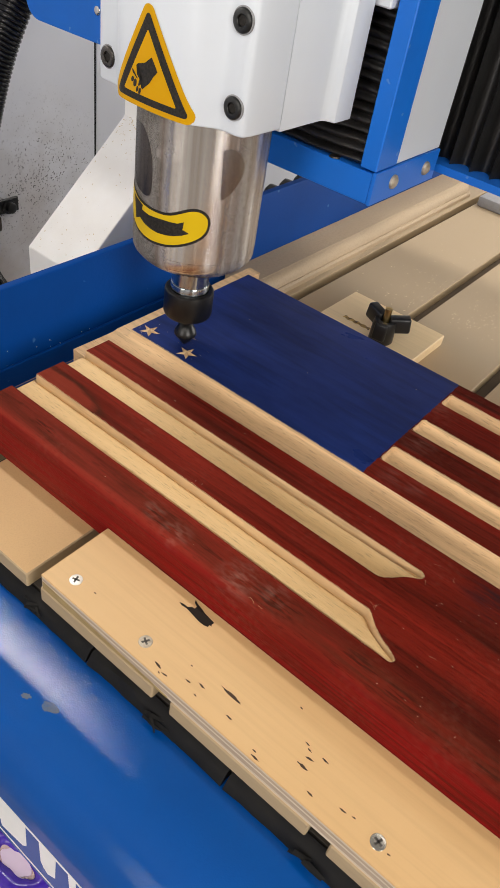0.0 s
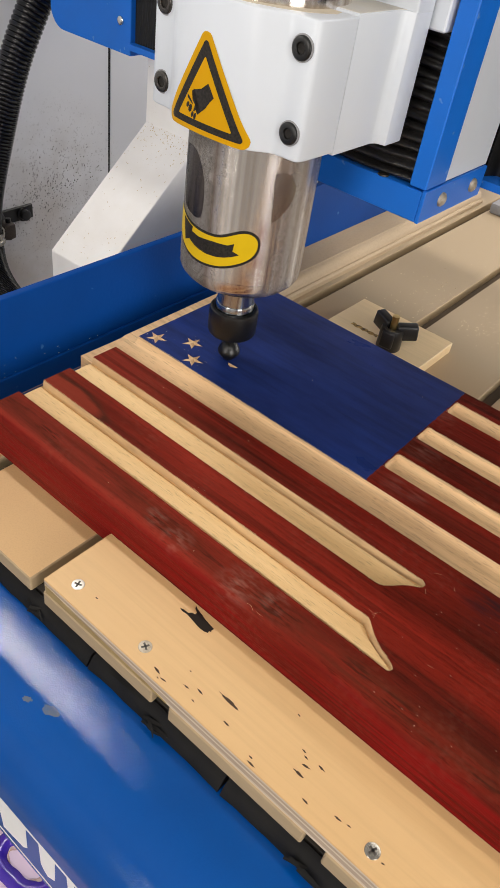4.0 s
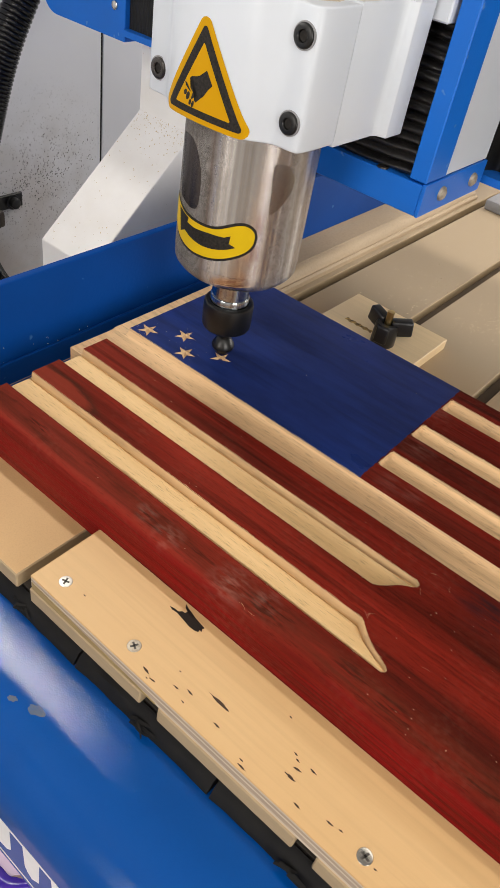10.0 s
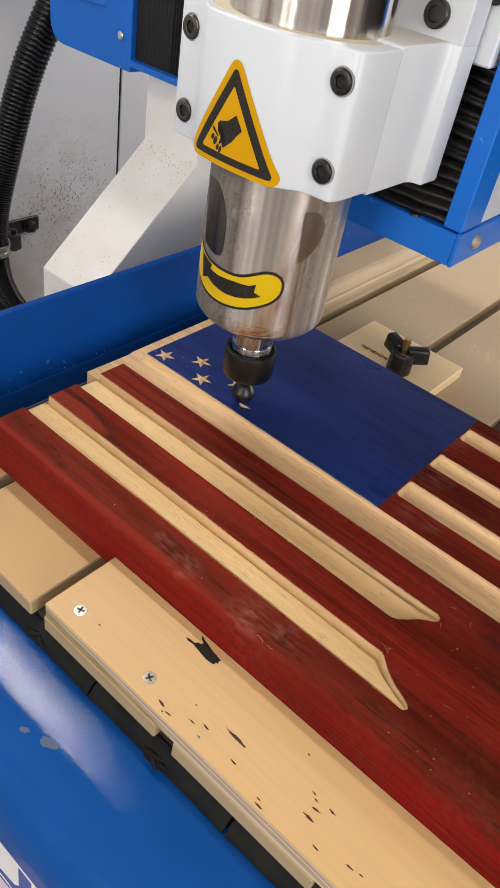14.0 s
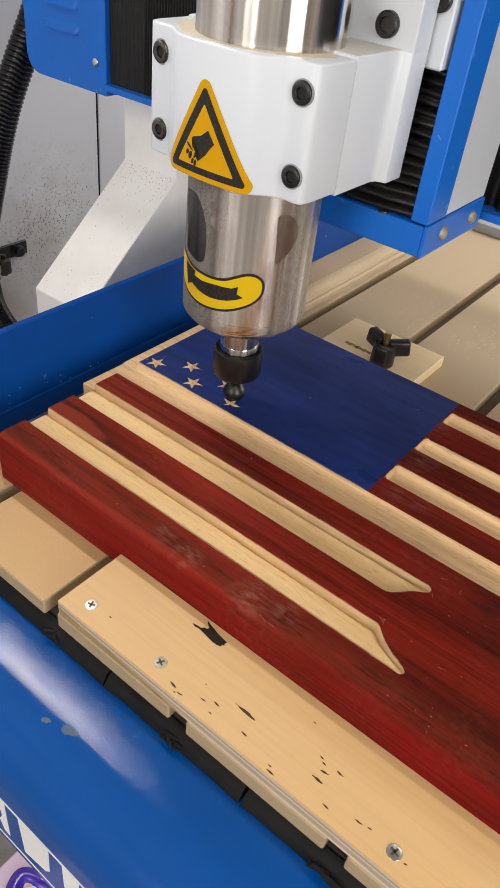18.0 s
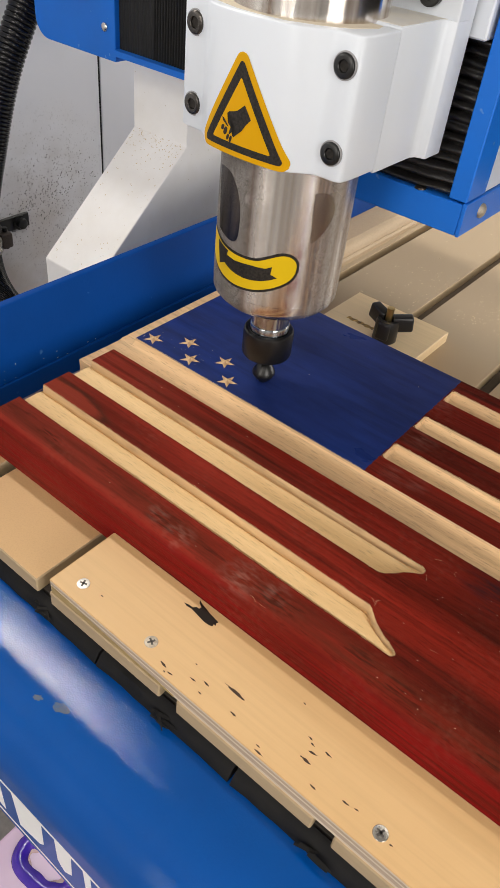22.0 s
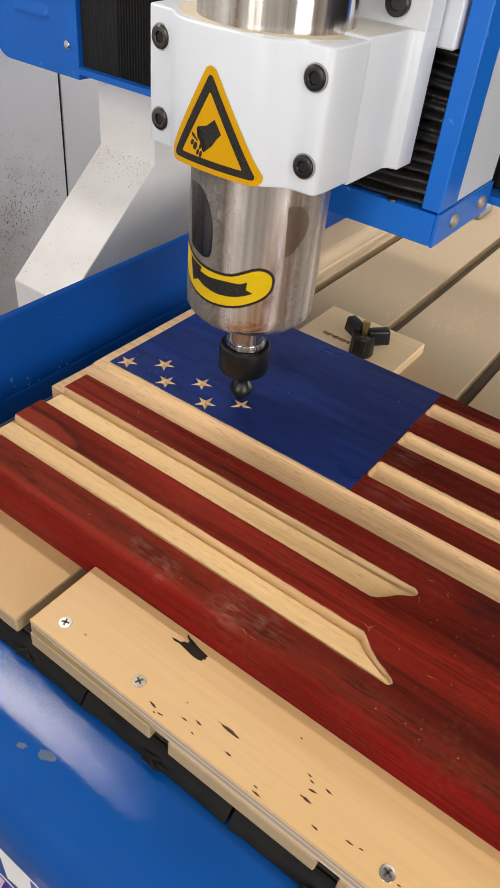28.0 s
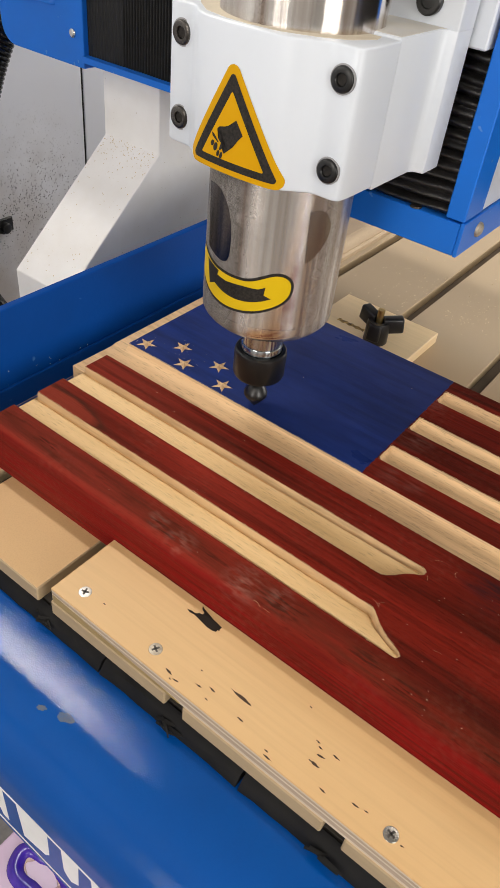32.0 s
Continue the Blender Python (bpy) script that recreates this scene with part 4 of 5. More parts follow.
def plywood_strip():
    p = thing("plywood_strip", "birch plywood clamping strip screwed down along the flag's edge", "strip")
    x0, x1, ya, yb = 0.1225, 0.62, -0.0515, -0.0004
    z = TABLE
    layers = [(0.0024, PLY_LIGHT), (0.0008, PLY_DARK), (0.0026, PLY_DARK), (0.0012, PLY_LIGHT), (0.0022, PLY_DARK), (0.0013, PLY_LIGHT), (0.0009, PLY_DARK)]
    for h, m in layers:
        part("ply_layer", box(B(), x0 + random.uniform(0, .0003), x1, ya + 0.0003 + random.uniform(0, .0002), yb, z, z + h), m, p)
        z += h
    top = -0.0270
    part("face_veneer", box(B(), x0, x1, ya, yb, z, top, 0.0005, 1), PLY, p)
    # thin olive wedge over the lower layers, tapering with x
    stain = [(x0 + 0.0010, TABLE + 0.0002), (0.2235, TABLE + 0.0002), (0.2235, TABLE + 0.0012), (0.2050, TABLE + 0.0024), (0.1800, TABLE + 0.0036), (0.1550, TABLE + 0.0048), (0.1380, TABLE + 0.0060), (x0 + 0.0010, TABLE + 0.0066)]
    part("glue_stain", prism(B(), stain, "y", ya + 0.0001, ya + 0.0008), OLIVE_WEDGE, p, "olive wedge tapering along the edge")
    for x, y, a, m in ((0.1392, -0.0399, 20, ZINC), (0.1962, -0.0408, 62, WORN_ZINC), (0.3455, -0.0410, 70, DULL_STEEL)):
        screw(p, x, y, top, a, m)
    return p


plywood_strip()


def fixture():
    f = thing("hold_down_block", "pale wooden hold-down block with a slot, beside the flag", "clamp block")
    part("block", box(B(), 0.0575, 0.1590, BACK + 0.0006, 0.3890, TABLE, -0.0280, 0.0006, 1), BRIGHT_PLY, f)
    part("slot", prism(B(), [(0.0765 + 0.029 * t, 0.3385 + 0.0022 * math.sin(t * 23) * 0.4 - 0.0024) for t in [i / 16 for i in range(17)]] + [(0.1055 - 0.029 * t, 0.3385 + 0.0020 * math.sin((1 - t) * 27) * 0.4 + 0.0020) for t in [i / 16 for i in range(17)]], "z", -0.0285, -0.02785), SLOT_WEAR, f, "dark worn slot")
    k = thing("wing_knob", "black plastic three-armed clamping knob on a threaded stud", "knob")
    kx, ky, kz = 0.1214, 0.3308, -0.0280
    part("hub", disc(B(), (kx, ky, kz), (0, 0, 1), 0.011, 0.018, 24, [(0.0104, 0), (0.0112, 0.001), (0.0108, 0.018), (0.0098, 0.0215), (0.0060, 0.0215), (0.0058, 0.017)]), PLASTIC, k, smooth=40)
    for a, x0, x1, w, za, zb in ((38, 0.006, 0.0250, 0.0050, 0.009, 0.0240), (158, 0.006, 0.0250, 0.0050, 0.010, 0.0250), (278, 0.003, 0.0128, 0.0062, 0.003, 0.0195)):
        b = B()
        box(b, x0, x1, -w, w, za, zb, 0.0022, 3)
        b.transform(pose(kx, ky, kz, 0, 0, a) @ pose(0, 0, 0, 0, -7, 0))
        part("wing", b, PLASTIC, k, smooth=40)
    part("stud", disc(B(), (kx, ky, kz + 0.016), (0, 0, 1), 0.0032, 0.0165, 14), BRASS, k, "yellow plated threaded stud", smooth=40)


fixture()

# ---------------------------------------------------------------- gantry
gantry = thing("gantry", "white router gantry with blue covers and black bellows", "gantry")


def gantry_parts():
    g = gantry
    # the leg, with its slanted foot
    prof = [(0.2315, -0.16), (0.2315, -0.0505), (0.3620, 0.0605), (0.3620, 0.36), (0.512, 0.36), (0.512, -0.16)]
    part("leg", prism(B(), prof, "x", -0.2335, -0.1560, 0.0008, 1), WHITE_DUSTY, g, "white painted leg dusted with chips")
    # end cover with louvres
    corner = [(-0.3600 + 0.020 * (1 - math.cos(a)), 0.144 - 0.0195 * math.sin(a)) for a in [i * math.pi / 2 / 8 for i in range(9)]]
    part("end_cover", prism(B(), corner + [(-0.2365, 0.1245), (-0.2365, 0.40), (-0.3600, 0.40)], "y", 0.341, 0.50, 0.0012, 2), FRAME_BLUE, g, "blue sheet metal end cover with louvres")
    for i in range(8):
        z = 0.1745 + i * 0.0212
        bm = B()
        rows = []
        for k in range(21):
            u = -1 + 2 * k / 20
            rise = (1 - abs(u) ** 6) ** 0.5
            rows.append([bm.verts.new((-0.2990 + 0.0250 * u, 0.3412 - d * rise, z + h)) for d, h in ((0.0, 0.0085), (0.0012, 0.0070), (0.0033, 0.0030), (0.0046, 0.0006), (0.0049, -0.0008), (0.0044, -0.0018), (0.0, -0.0020))])
        for a, b in zip(rows, rows[1:]):
            for k in range(6):
                bm.faces.new((a[k], b[k], b[k + 1], a[k + 1]))
        bmesh.ops.recalc_face_normals(bm, faces=bm.faces[:])
        part("louvre", bm, FRAME_BLUE, g, smooth=50)
    part("cover_screw", disc(B(), (-0.2505, 0.341, 0.1535), (0, -1, 0), 0.004, 0.002, 16, [(0.0042, 0), (0.004, 0.0015), (0.0025, 0.0024)]), CHROME, g, smooth=40)
    # beam behind its bellows, and the lower ledge
    part("beam", box(B(), -0.2365, 0.95, 0.372, 0.55, 0.135, 0.40), WHITE, g)
    part("ledge", box(B(), -0.2363, 0.95, 0.3385, 0.40, 0.1308, 0.1365), FRAME_BLUE, g, "narrow blue ledge below the bellows")
    for xa, xb in ((-0.2365, 0.03), (0.10, 0.95)):
        fabric = BELLOWS if xa < 0 else PLEAT_BLACK
        pitch = 0.0035 if xa < 0 else 0.0165
        n = int((xb - xa) / pitch) * 8
        pts = []
        for i in range(n + 1):
            x = xa + (xb - xa) * i / n
            deep = (0.0020 if x > -0.19 else 0.0006) if xa < 0 else 0.0110
            pts.append((x, 0.3465 + deep * (1 - abs(math.sin(math.pi * i / 8)) if xa < 0 else abs(math.sin(math.pi * i / 8)) ** 0.8)))
        pts += [(xb, 0.37), (xa, 0.37)]
        part("bellows", prism(B(), pts, "z", 0.1365, 0.40), fabric, g, "black pleated rubber bellows", smooth=60)


gantry_parts()

# ---------------------------------------------------------------- carriage
carriage = thing("z_carriage", "blue framed vertical carriage with white side plates", "carriage")


def carriage_parts():
    c = carriage
    xl, xr = 2 * AX - 0.153, 0.153
    part("bottom_bar", box(B(), xl, xr - 0.0022, 0.2405, 0.3320, 0.1274, 0.1480, 0.0006, 1), FRAME_BLUE, c, "blue bottom bracket")
    part("bottom_flange", box(B(), xr - 0.002, xr + 0.0006, 0.2403, 0.3325, 0.1272, 0.1492, 0.0004, 1), FRAME_BLUE, c)
    for x0, x1 in ((0.1398, xr - 0.0004), (xl, xl + 0.0132)):
        part("post", box(B(), x0, x1, 0.2407, 0.2685, 0.1494, 0.48, 0.0008, 1), FRAME_BLUE, c, "blue corner post")
    part("side_plate", box(B(), 0.140, 0.1518, 0.2688, 0.3330, 0.1494, 0.48, 0.0006, 1), WHITE, c, "white side plate")
    part("side_plate", box(B(), xl + 0.002, xl + 0.012, 0.2688, 0.3330, 0.1494, 0.48, 0.0006, 1), WHITE, c, "white side plate")
    for x, y, z in ((xr + 0.0006, 0.2672, 0.1386), (xr + 0.0006, 0.3143, 0.1386), (xr - 0.0004, 0.2600, 0.2895)):
        part("button_screw", disc(B(), (x, y, z), (1, 0, 0), 0.004, 0.002, 18, [(0.0050, 0), (0.0047, 0.0015), (0.0030, 0.0028), (0.0016, 0.0030)]), WORN_ZINC, c, smooth=40)
    bm = B()
    nz, nx, grid = 42 * 8, 22, []
    for i in range(nz + 1):
        row = []
        for j in range(nx + 1):
            x = xl + 0.014 + (0.1394 - xl - 0.014) * j / nx
            z = 0.1485 + (0.40 - 0.1485) * i / nz
            low = max(0.0, 1 - (z - 0.1485) / 0.05)
            wave = noise.noise((x * 22, z * 9, 0.3)) * 0.35
            fold = 1 - abs(math.sin(math.pi * i / 8 + wave)) ** 0.7
            y = 0.2500 - 0.007 * low + (0.0046 + 0.0018 * math.sin(i * 0.31)) * fold + 0.0013 * noise.noise((x * 75, z * 60, 1.7)) - 0.0012 * low * noise.noise((x * 40, z * 130, 5.1))
            row.append(bm.verts.new((x, y, z + 0.0012 * noise.noise((x * 34, z * 15, 8.2)))))
        grid.append(row)
    for a, b in zip(grid, grid[1:]):
        for j in range(nx):
            bm.faces.new((a[j], a[j + 1], b[j + 1], b[j]))
    part("bellows", bm, LIFTED_BELLOWS, c, "black pleated rubber bellows", smooth=70)
    part("bellows_backing", box(B(), xl + 0.014, 0.1394, 0.2600, 0.285, 0.1485, 0.40), BELLOWS, c)
    part("pan_screw", disc(B(), (0.1180, 0.2440, 0.1480), (0, 0, 1), 0.004, 0.002, 18, [(0.0040, 0), (0.0036, 0.0009), (0.0022, 0.0014)]), DARK_STEEL, c, smooth=40)


carriage_parts()

# ---------------------------------------------------------------- spindle head
head = thing("spindle_head", "white clamped router spindle of polished steel with a cutting bit", "spindle")


def head_parts():
    h = head
    # clamp: bulged front between two bolted flanges
    z0, z1 = 0.1775, 0.2475
    front = [(0.0018, 0.1675), (0.0018, 0.1400), (0.0055, 0.1355), (0.0205, 0.1352), (0.0260, 0.1310), (0.0330, 0.1245), (0.0420, 0.1212),
             (0.0633, 0.1195), (0.0846, 0.1208), (0.0930, 0.1235), (0.1010, 0.1310), (0.1060, 0.1343), (0.1180, 0.1338), (0.1218, 0.1372), (0.1218, 0.1675)]
    for _ in range(2):
        front = front[:1] + [(p[0] * (1 - k) + q[0] * k, p[1] * (1 - k) + q[1] * k) for p, q in zip(front, front[1:]) for k in (0.25, 0.75)] + front[-1:]
    bm = prism(B(), front, "z", z0, z1)
    rims = [e for e in bm.edges if abs(e.verts[0].co.z - e.verts[1].co.z) < 1e-6 and min(e.verts[0].co.y, e.verts[1].co.y) < 0.167]
    bmesh.ops.bevel(bm, geom=rims, offset=0.0011, segments=3, profile=0.5, affect="EDGES")
    part("clamp_cap", bm, WHITE, h, "white cast clamp cap", smooth=48)
    back = [(0.0018, 0.1689), (0.1214, 0.1689), (0.1214, 0.2105), (0.1232, 0.2140), (0.1262, 0.2152), (0.1288, 0.2156), (0.1288, 0.2345), (-0.0069, 0.2345), (-0.0069, 0.2156), (-0.0009, 0.2150), (0.0018, 0.211)]
    part("clamp_body", prism(B(), back, "z", z0 - 0.002, z1 + 0.001, 0.001, 2), WHITE, h, "white cast clamp body", smooth=30)
    part("gasket", box(B(), 0.0030, 0.1206, 0.1660, 0.1700, z0 + 0.001, z1 - 0.0012), DARK, h, "dark joint between the clamp halves")
    part("mount_plate", box(B(), -0.0069, 0.1288, 0.2156, 0.2345, z1, 0.46, 0.001, 2), WHITE, h, "white slide plate")
    for x, z, fy in ((0.1130, 0.2335, 0.1337), (0.1130, 0.1916, 0.1337), (0.0133, 0.2332, 0.13535), (0.0133, 0.1914, 0.13535)):
        # flush grey disc; the white recess's shade is given as its colour
        part("counterbore", disc(B(), (x, fy + 0.001, z), (0, -1, 0), 0.0067, 0.00115, 28), BORE_SHADE_AND_STOP, h, "grey disc for the shaded counterbore")
        bolt = part("bolt", disc(B(), (x, fy + 0.001, z), (0, -1, 0), 0.005, 0.004, 24, [(0.0060, 0), (0.0060, 0.0016), (0.0058, 0.0022), (0.0053, 0.0026), (0.0031, 0.0026), (0.0028, 0.0023), (0.0027, 0.0013)]), BLACK_STEEL if x > 0.05 else DUSTY_STEEL, h, "socket-head bolt", smooth=40)
        part("socket", disc(B(), (x, fy - 0.0003, z), (0, -1, 0), 0.0026, 0.0002, 6), STICKER_BLACK, bolt)
    for x in (0.1100, 0.0131):
        part("bolt", disc(B(), (x, 0.2161, 0.2592), (0, -1, 0), 0.005, 0.004, 20, [(0.0070, 0), (0.0070, 0.0036), (0.0062, 0.0044), (0.0040, 0.0044), (0.0036, 0.0030)]), BLACK_STEEL, h, "black socket-head bolt", smooth=40)
    # spindle
    R = 0.0425
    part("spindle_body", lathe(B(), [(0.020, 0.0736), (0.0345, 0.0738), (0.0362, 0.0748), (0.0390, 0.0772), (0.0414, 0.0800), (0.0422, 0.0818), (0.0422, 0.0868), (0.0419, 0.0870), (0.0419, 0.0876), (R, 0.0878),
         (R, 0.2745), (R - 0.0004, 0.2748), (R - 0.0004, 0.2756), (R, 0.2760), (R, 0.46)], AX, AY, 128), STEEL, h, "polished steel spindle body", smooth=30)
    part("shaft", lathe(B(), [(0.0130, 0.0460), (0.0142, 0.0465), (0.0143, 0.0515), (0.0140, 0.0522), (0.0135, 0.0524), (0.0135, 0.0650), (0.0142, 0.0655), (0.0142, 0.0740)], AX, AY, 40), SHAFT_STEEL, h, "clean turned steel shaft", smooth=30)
    part("collet_nut", lathe(B(), [(0.0120, 0.0250), (0.0158, 0.0252), (0.0174, 0.0262), (0.0182, 0.0280), (0.0183, 0.0440), (0.0179, 0.0462), (0.0170, 0.0470), (0.0150, 0.0472), (0.0146, 0.0462), (0.0138, 0.0462)], AX, AY, 48), BLACK_STEEL, h, "black collet nut", smooth=30)
    part("bit", lathe(B(), [(0.0004, -0.0031), (0.0078, 0.0058), (0.0085, 0.0072), (0.0086, 0.0082), (0.0080, 0.0105), (0.0055, 0.0150), (0.0036, 0.0165), (0.0034, 0.0255)], AX, AY, 32), BLACK_STEEL, h, "dark v-shaped cutting bit", smooth=30)

    # labels wrapped round the body: pairs of angle in degrees and height
    def wrapped(name, pts, off, material, label=""):
        bm = B()
        bm.faces.new([bm.verts.new((a, 0, z * 1000)) for a, z in pts])
        bmesh.ops.triangulate(bm, faces=bm.faces[:])
        for a in range(-176, 180, 4):
            bmesh.ops.bisect_plane(bm, geom=bm.verts[:] + bm.edges[:] + bm.faces[:], plane_co=(a, 0, 0), plane_no=(1, 0, 0))
        for v in bm.verts:
            a, z = radians(v.co.x), v.co.z / 1000
            v.co = (AX + (R + off) * math.cos(a), AY + (R + off) * math.sin(a), z)
        bmesh.ops.recalc_face_normals(bm, faces=bm.faces[:])
        part(name, bm, material, h, label, smooth=40)

    outline = [(-137, 0.1262), (-124, 0.1222), (-111, 0.1192), (-100, 0.1181), (-91, 0.1178), (-80, 0.1179), (-72, 0.1190), (-64, 0.1218), (-56, 0.1245), (-50, 0.1252), (-44, 0.1242), (-39, 0.1212),
               (-37, 0.1172), (-37.5, 0.1120), (-40, 0.1080), (-45, 0.1042), (-53, 0.1008), (-64, 0.0974), (-73, 0.0957), (-82, 0.0948), (-92, 0.0944), (-101, 0.0949), (-110, 0.0962), (-119, 0.0984), (-128, 0.1020), (-137, 0.1070)]
    for _ in range(2):
        outline = [(p[0] * (1 - k) + q[0] * k, p[1] * (1 - k) + q[1] * k) for p, q in zip(outline, outline[1:] + outline[:1]) for k in (0.25, 0.75)]
    wrapped("arrow_label_rim", outline, 0.00015, STICKER_BLACK, "black rim of the arrow label")
    inner = []
    n = len(outline)
    for i, (a, z) in enumerate(outline):
        (a0, z0_), (a1, z1_) = outline[i - 1], outline[(i + 1) % n]
        ta, tz = (a1 - a0) * 0.000742, z1_ - z0_
        ln = math.hypot(ta, tz)
        inner.append((a + 0.0017 * (tz / ln) / 0.000742, z - 0.0017 * (ta / ln)))
    wrapped("arrow_label", inner, 0.0003, LEMON, "yellow rotation label")
    wrapped("arrow_mark", [(-121.0, 0.1184), (-103.0, 0.1160), (-107.5, 0.1130), (-100, 0.1122), (-94.3, 0.1121), (-86, 0.1127), (-78.7, 0.1132), (-71, 0.1133), (-65.2, 0.1135), (-59.6, 0.1154), (-62.7, 0.1110), (-54.5, 0.1083),
                           (-61, 0.1062), (-67.8, 0.1046), (-75, 0.1036), (-83.8, 0.1031), (-92, 0.1036), (-98.8, 0.1045), (-107.5, 0.1066), (-115.0, 0.1036)], 0.00045, STICKER_BLACK, "black curved arrow")
    wrapped("ground_flat", [(-128, 0.1630), (-120, 0.1642), (-112.6, 0.1645), (-107.5, 0.1635), (-103.5, 0.1613), (-99.8, 0.1582), (-97, 0.1545), (-95, 0.1506), (-93.6, 0.1466), (-92.9, 0.1422), (-92.7, 0.1379), (-92.7, 0.1332),
                            (-93.1, 0.1286), (-94.2, 0.1261), (-96.2, 0.1242), (-99.6, 0.1232), (-103.5, 0.1230), (-111, 0.1239), (-122, 0.1258)], 0.0002, GROUND_STEEL, "dull ground flat on the body")
    wrapped("ground_flat", [(-33, 0.1618), (-29.4, 0.1624), (-25.3, 0.1624), (-21.6, 0.1617), (-18, 0.1597), (-15, 0.1570), (-13, 0.1548), (-11.9, 0.1523), (-11.9, 0.1494), (-12.5, 0.1464), (-14.3, 0.1435), (-16.6, 0.1407),
                            (-19.3, 0.1380), (-22.3, 0.1356), (-25.2, 0.1337), (-28.2, 0.1320), (-31, 0.1318)], 0.0002, FLAT_STEEL, "dull ground flat on the body")

    # the warning label on the bulged front
    def face_y(x):
        for (xa, ya), (xb, yb) in zip(front, front[1:]):
            if xa <= x <= xb and xb > xa:
                return ya + (yb - ya) * (x - xa) / (xb - xa)
        return 0.1352

    def fronted(name, pts, off, material, label=""):
        bm = B()
        bm.faces.new([bm.verts.new((x, 0, z)) for x, z in pts])
        bmesh.ops.triangulate(bm, faces=bm.faces[:])
        for x, _ in front:
            bmesh.ops.bisect_plane(bm, geom=bm.verts[:] + bm.edges[:] + bm.faces[:], plane_co=(x, 0, 0), plane_no=(1, 0, 0))
        for v in bm.verts:
            v.co.y = face_y(v.co.x) - off
        bmesh.ops.recalc_face_normals(bm, faces=bm.faces[:])
        part(name, bm, material, h, label)

    def rounded(tri, r, k=6):
        """A triangle with rounded corners."""
        out = []
        for i in range(3):
            p, q, w = Vector(tri[i - 1]), Vector(tri[i]), Vector(tri[(i + 1) % 3])
            a, c = (p - q).normalized(), (w - q).normalized()
            half = a.angle(c) / 2
            d = r / math.tan(half)
            s0, s1, mid = q + a * d, q + c * d, q + (a + c).normalized() * (r / math.sin(half))
            for j in range(k + 1):
                t = s0.lerp(s1, j / k) - mid
                out.append(tuple(mid + t.normalized() * r))
        return out

    tri = [(0.0605, 0.2345), (0.0985, 0.1775), (0.0290, 0.1775)]
    fronted("warning_label", rounded(tri, 0.0045), 0.00025, YELLOW, "yellow triangular warning label")
    c = Vector((0.0620, 0.1945))
    ring_o = rounded([tuple(c + (Vector(p) - c) * 0.83) for p in tri], 0.0018)
    ring_i = rounded([tuple(c + (Vector(p) - c) * 0.60) for p in tri], 0.0006)
    fronted("warning_border", ring_o, 0.00045, STICKER_BLACK, "black border of the warning label")
    fronted("warning_field", ring_i, 0.00065, YELLOW)
    fronted("warning_mark", [(0.0650, 0.2057), (0.0674, 0.2025), (0.0697, 0.1993), (0.0669, 0.1963), (0.0640, 0.1923), (0.0603, 0.1891), (0.0585, 0.1875), (0.0575, 0.1884), (0.0595, 0.1917), (0.0577, 0.1903), (0.0555, 0.1884), (0.0549, 0.1889), (0.0560, 0.1923), (0.0538, 0.1941), (0.0537, 0.1955), (0.0561, 0.1980), (0.0539, 0.1981), (0.0529, 0.1988), (0.0544, 0.2001), (0.0576, 0.2009), (0.0601, 0.2018), (0.0625, 0.2037)], 0.00085, STICKER_BLACK, "plain black mark")
    fronted("warning_bar", [(0.0492, 0.1963), (0.0508, 0.1958), (0.0546, 0.1922), (0.0535, 0.1922), (0.0499, 0.1944)], 0.00085, STICKER_BLACK)
    for x, z, w, l in ((0.0501, 0.1909, 0.0012, 0.0016), (0.0523, 0.1895, 0.0014, 0.0023), (0.0543, 0.1867, 0.0010, 0.0017), (0.0564, 0.1861, 0.0010, 0.0020)):
        fronted("warning_dot", [(x + w * math.cos(a) + 0.25 * l * math.sin(a), z + l * math.sin(a)) for a in [i * math.pi / 5 for i in range(10)]], 0.00085, STICKER_BLACK)
    # pale dust lying on the clamp round the spindle
    part("wood_dust", prism(B(), [(0.012, 0.150), (0.020, 0.1410), (0.034, 0.1290), (0.050, 0.1245), (0.0633, 0.1240), (0.080, 0.126), (0.096, 0.134), (0.108, 0.144), (0.114, 0.158), (0.112, 0.1655), (0.010, 0.1655)], "z", z1 - 0.001, z1 + 0.0002), DUST, h, "pale wood dust")
    part("wood_dust", prism(B(), [(0.0032, 0.1703), (0.1202, 0.1703), (0.1203, 0.2105), (0.1225, 0.2150), (0.0004, 0.2150), (0.0030, 0.2105)], "z", z1, z1 + 0.0012), CREAM_DUST, h, "thin cream film of dust")
    part("slide_block", box(B(), 0.1120, 0.1375, 0.2370, 0.2488, 0.2384, 0.46, 0.001, 1), WHITE, h, "white slide block")
    part("bolt", disc(B(), (0.1290, 0.2371, 0.2730), (0, -1, 0), 0.005, 0.004, 20, [(0.0062, 0), (0.0062, 0.0032), (0.0056, 0.0038), (0.0034, 0.0038), (0.0032, 0.0026)]), BLACK_STEEL, h, "black socket-head bolt", smooth=40)

head_parts()

# ---------------------------------------------------------------- things round the table
def edge_strip():
    e = thing("edge_strip", "dusty tan strip with a rounded edge along the blue side", "strip")
    top = -0.0225
    lip = [(-0.0103, TABLE), (0.0040, TABLE), (0.0038, TABLE + 0.004), (0.0015, TABLE + 0.0062), (0.0000, TABLE + 0.0062), (-0.0008, TABLE + 0.0095), (-0.0030, TABLE + 0.0130), (-0.0062, TABLE + 0.0155), (-0.0103, top - 0.0003)]
    part("strip", box(B(), -0.0428, -0.0105, 0.300, 0.775, TABLE, top, 0.0005, 1), DUSTY_BOARD, e)
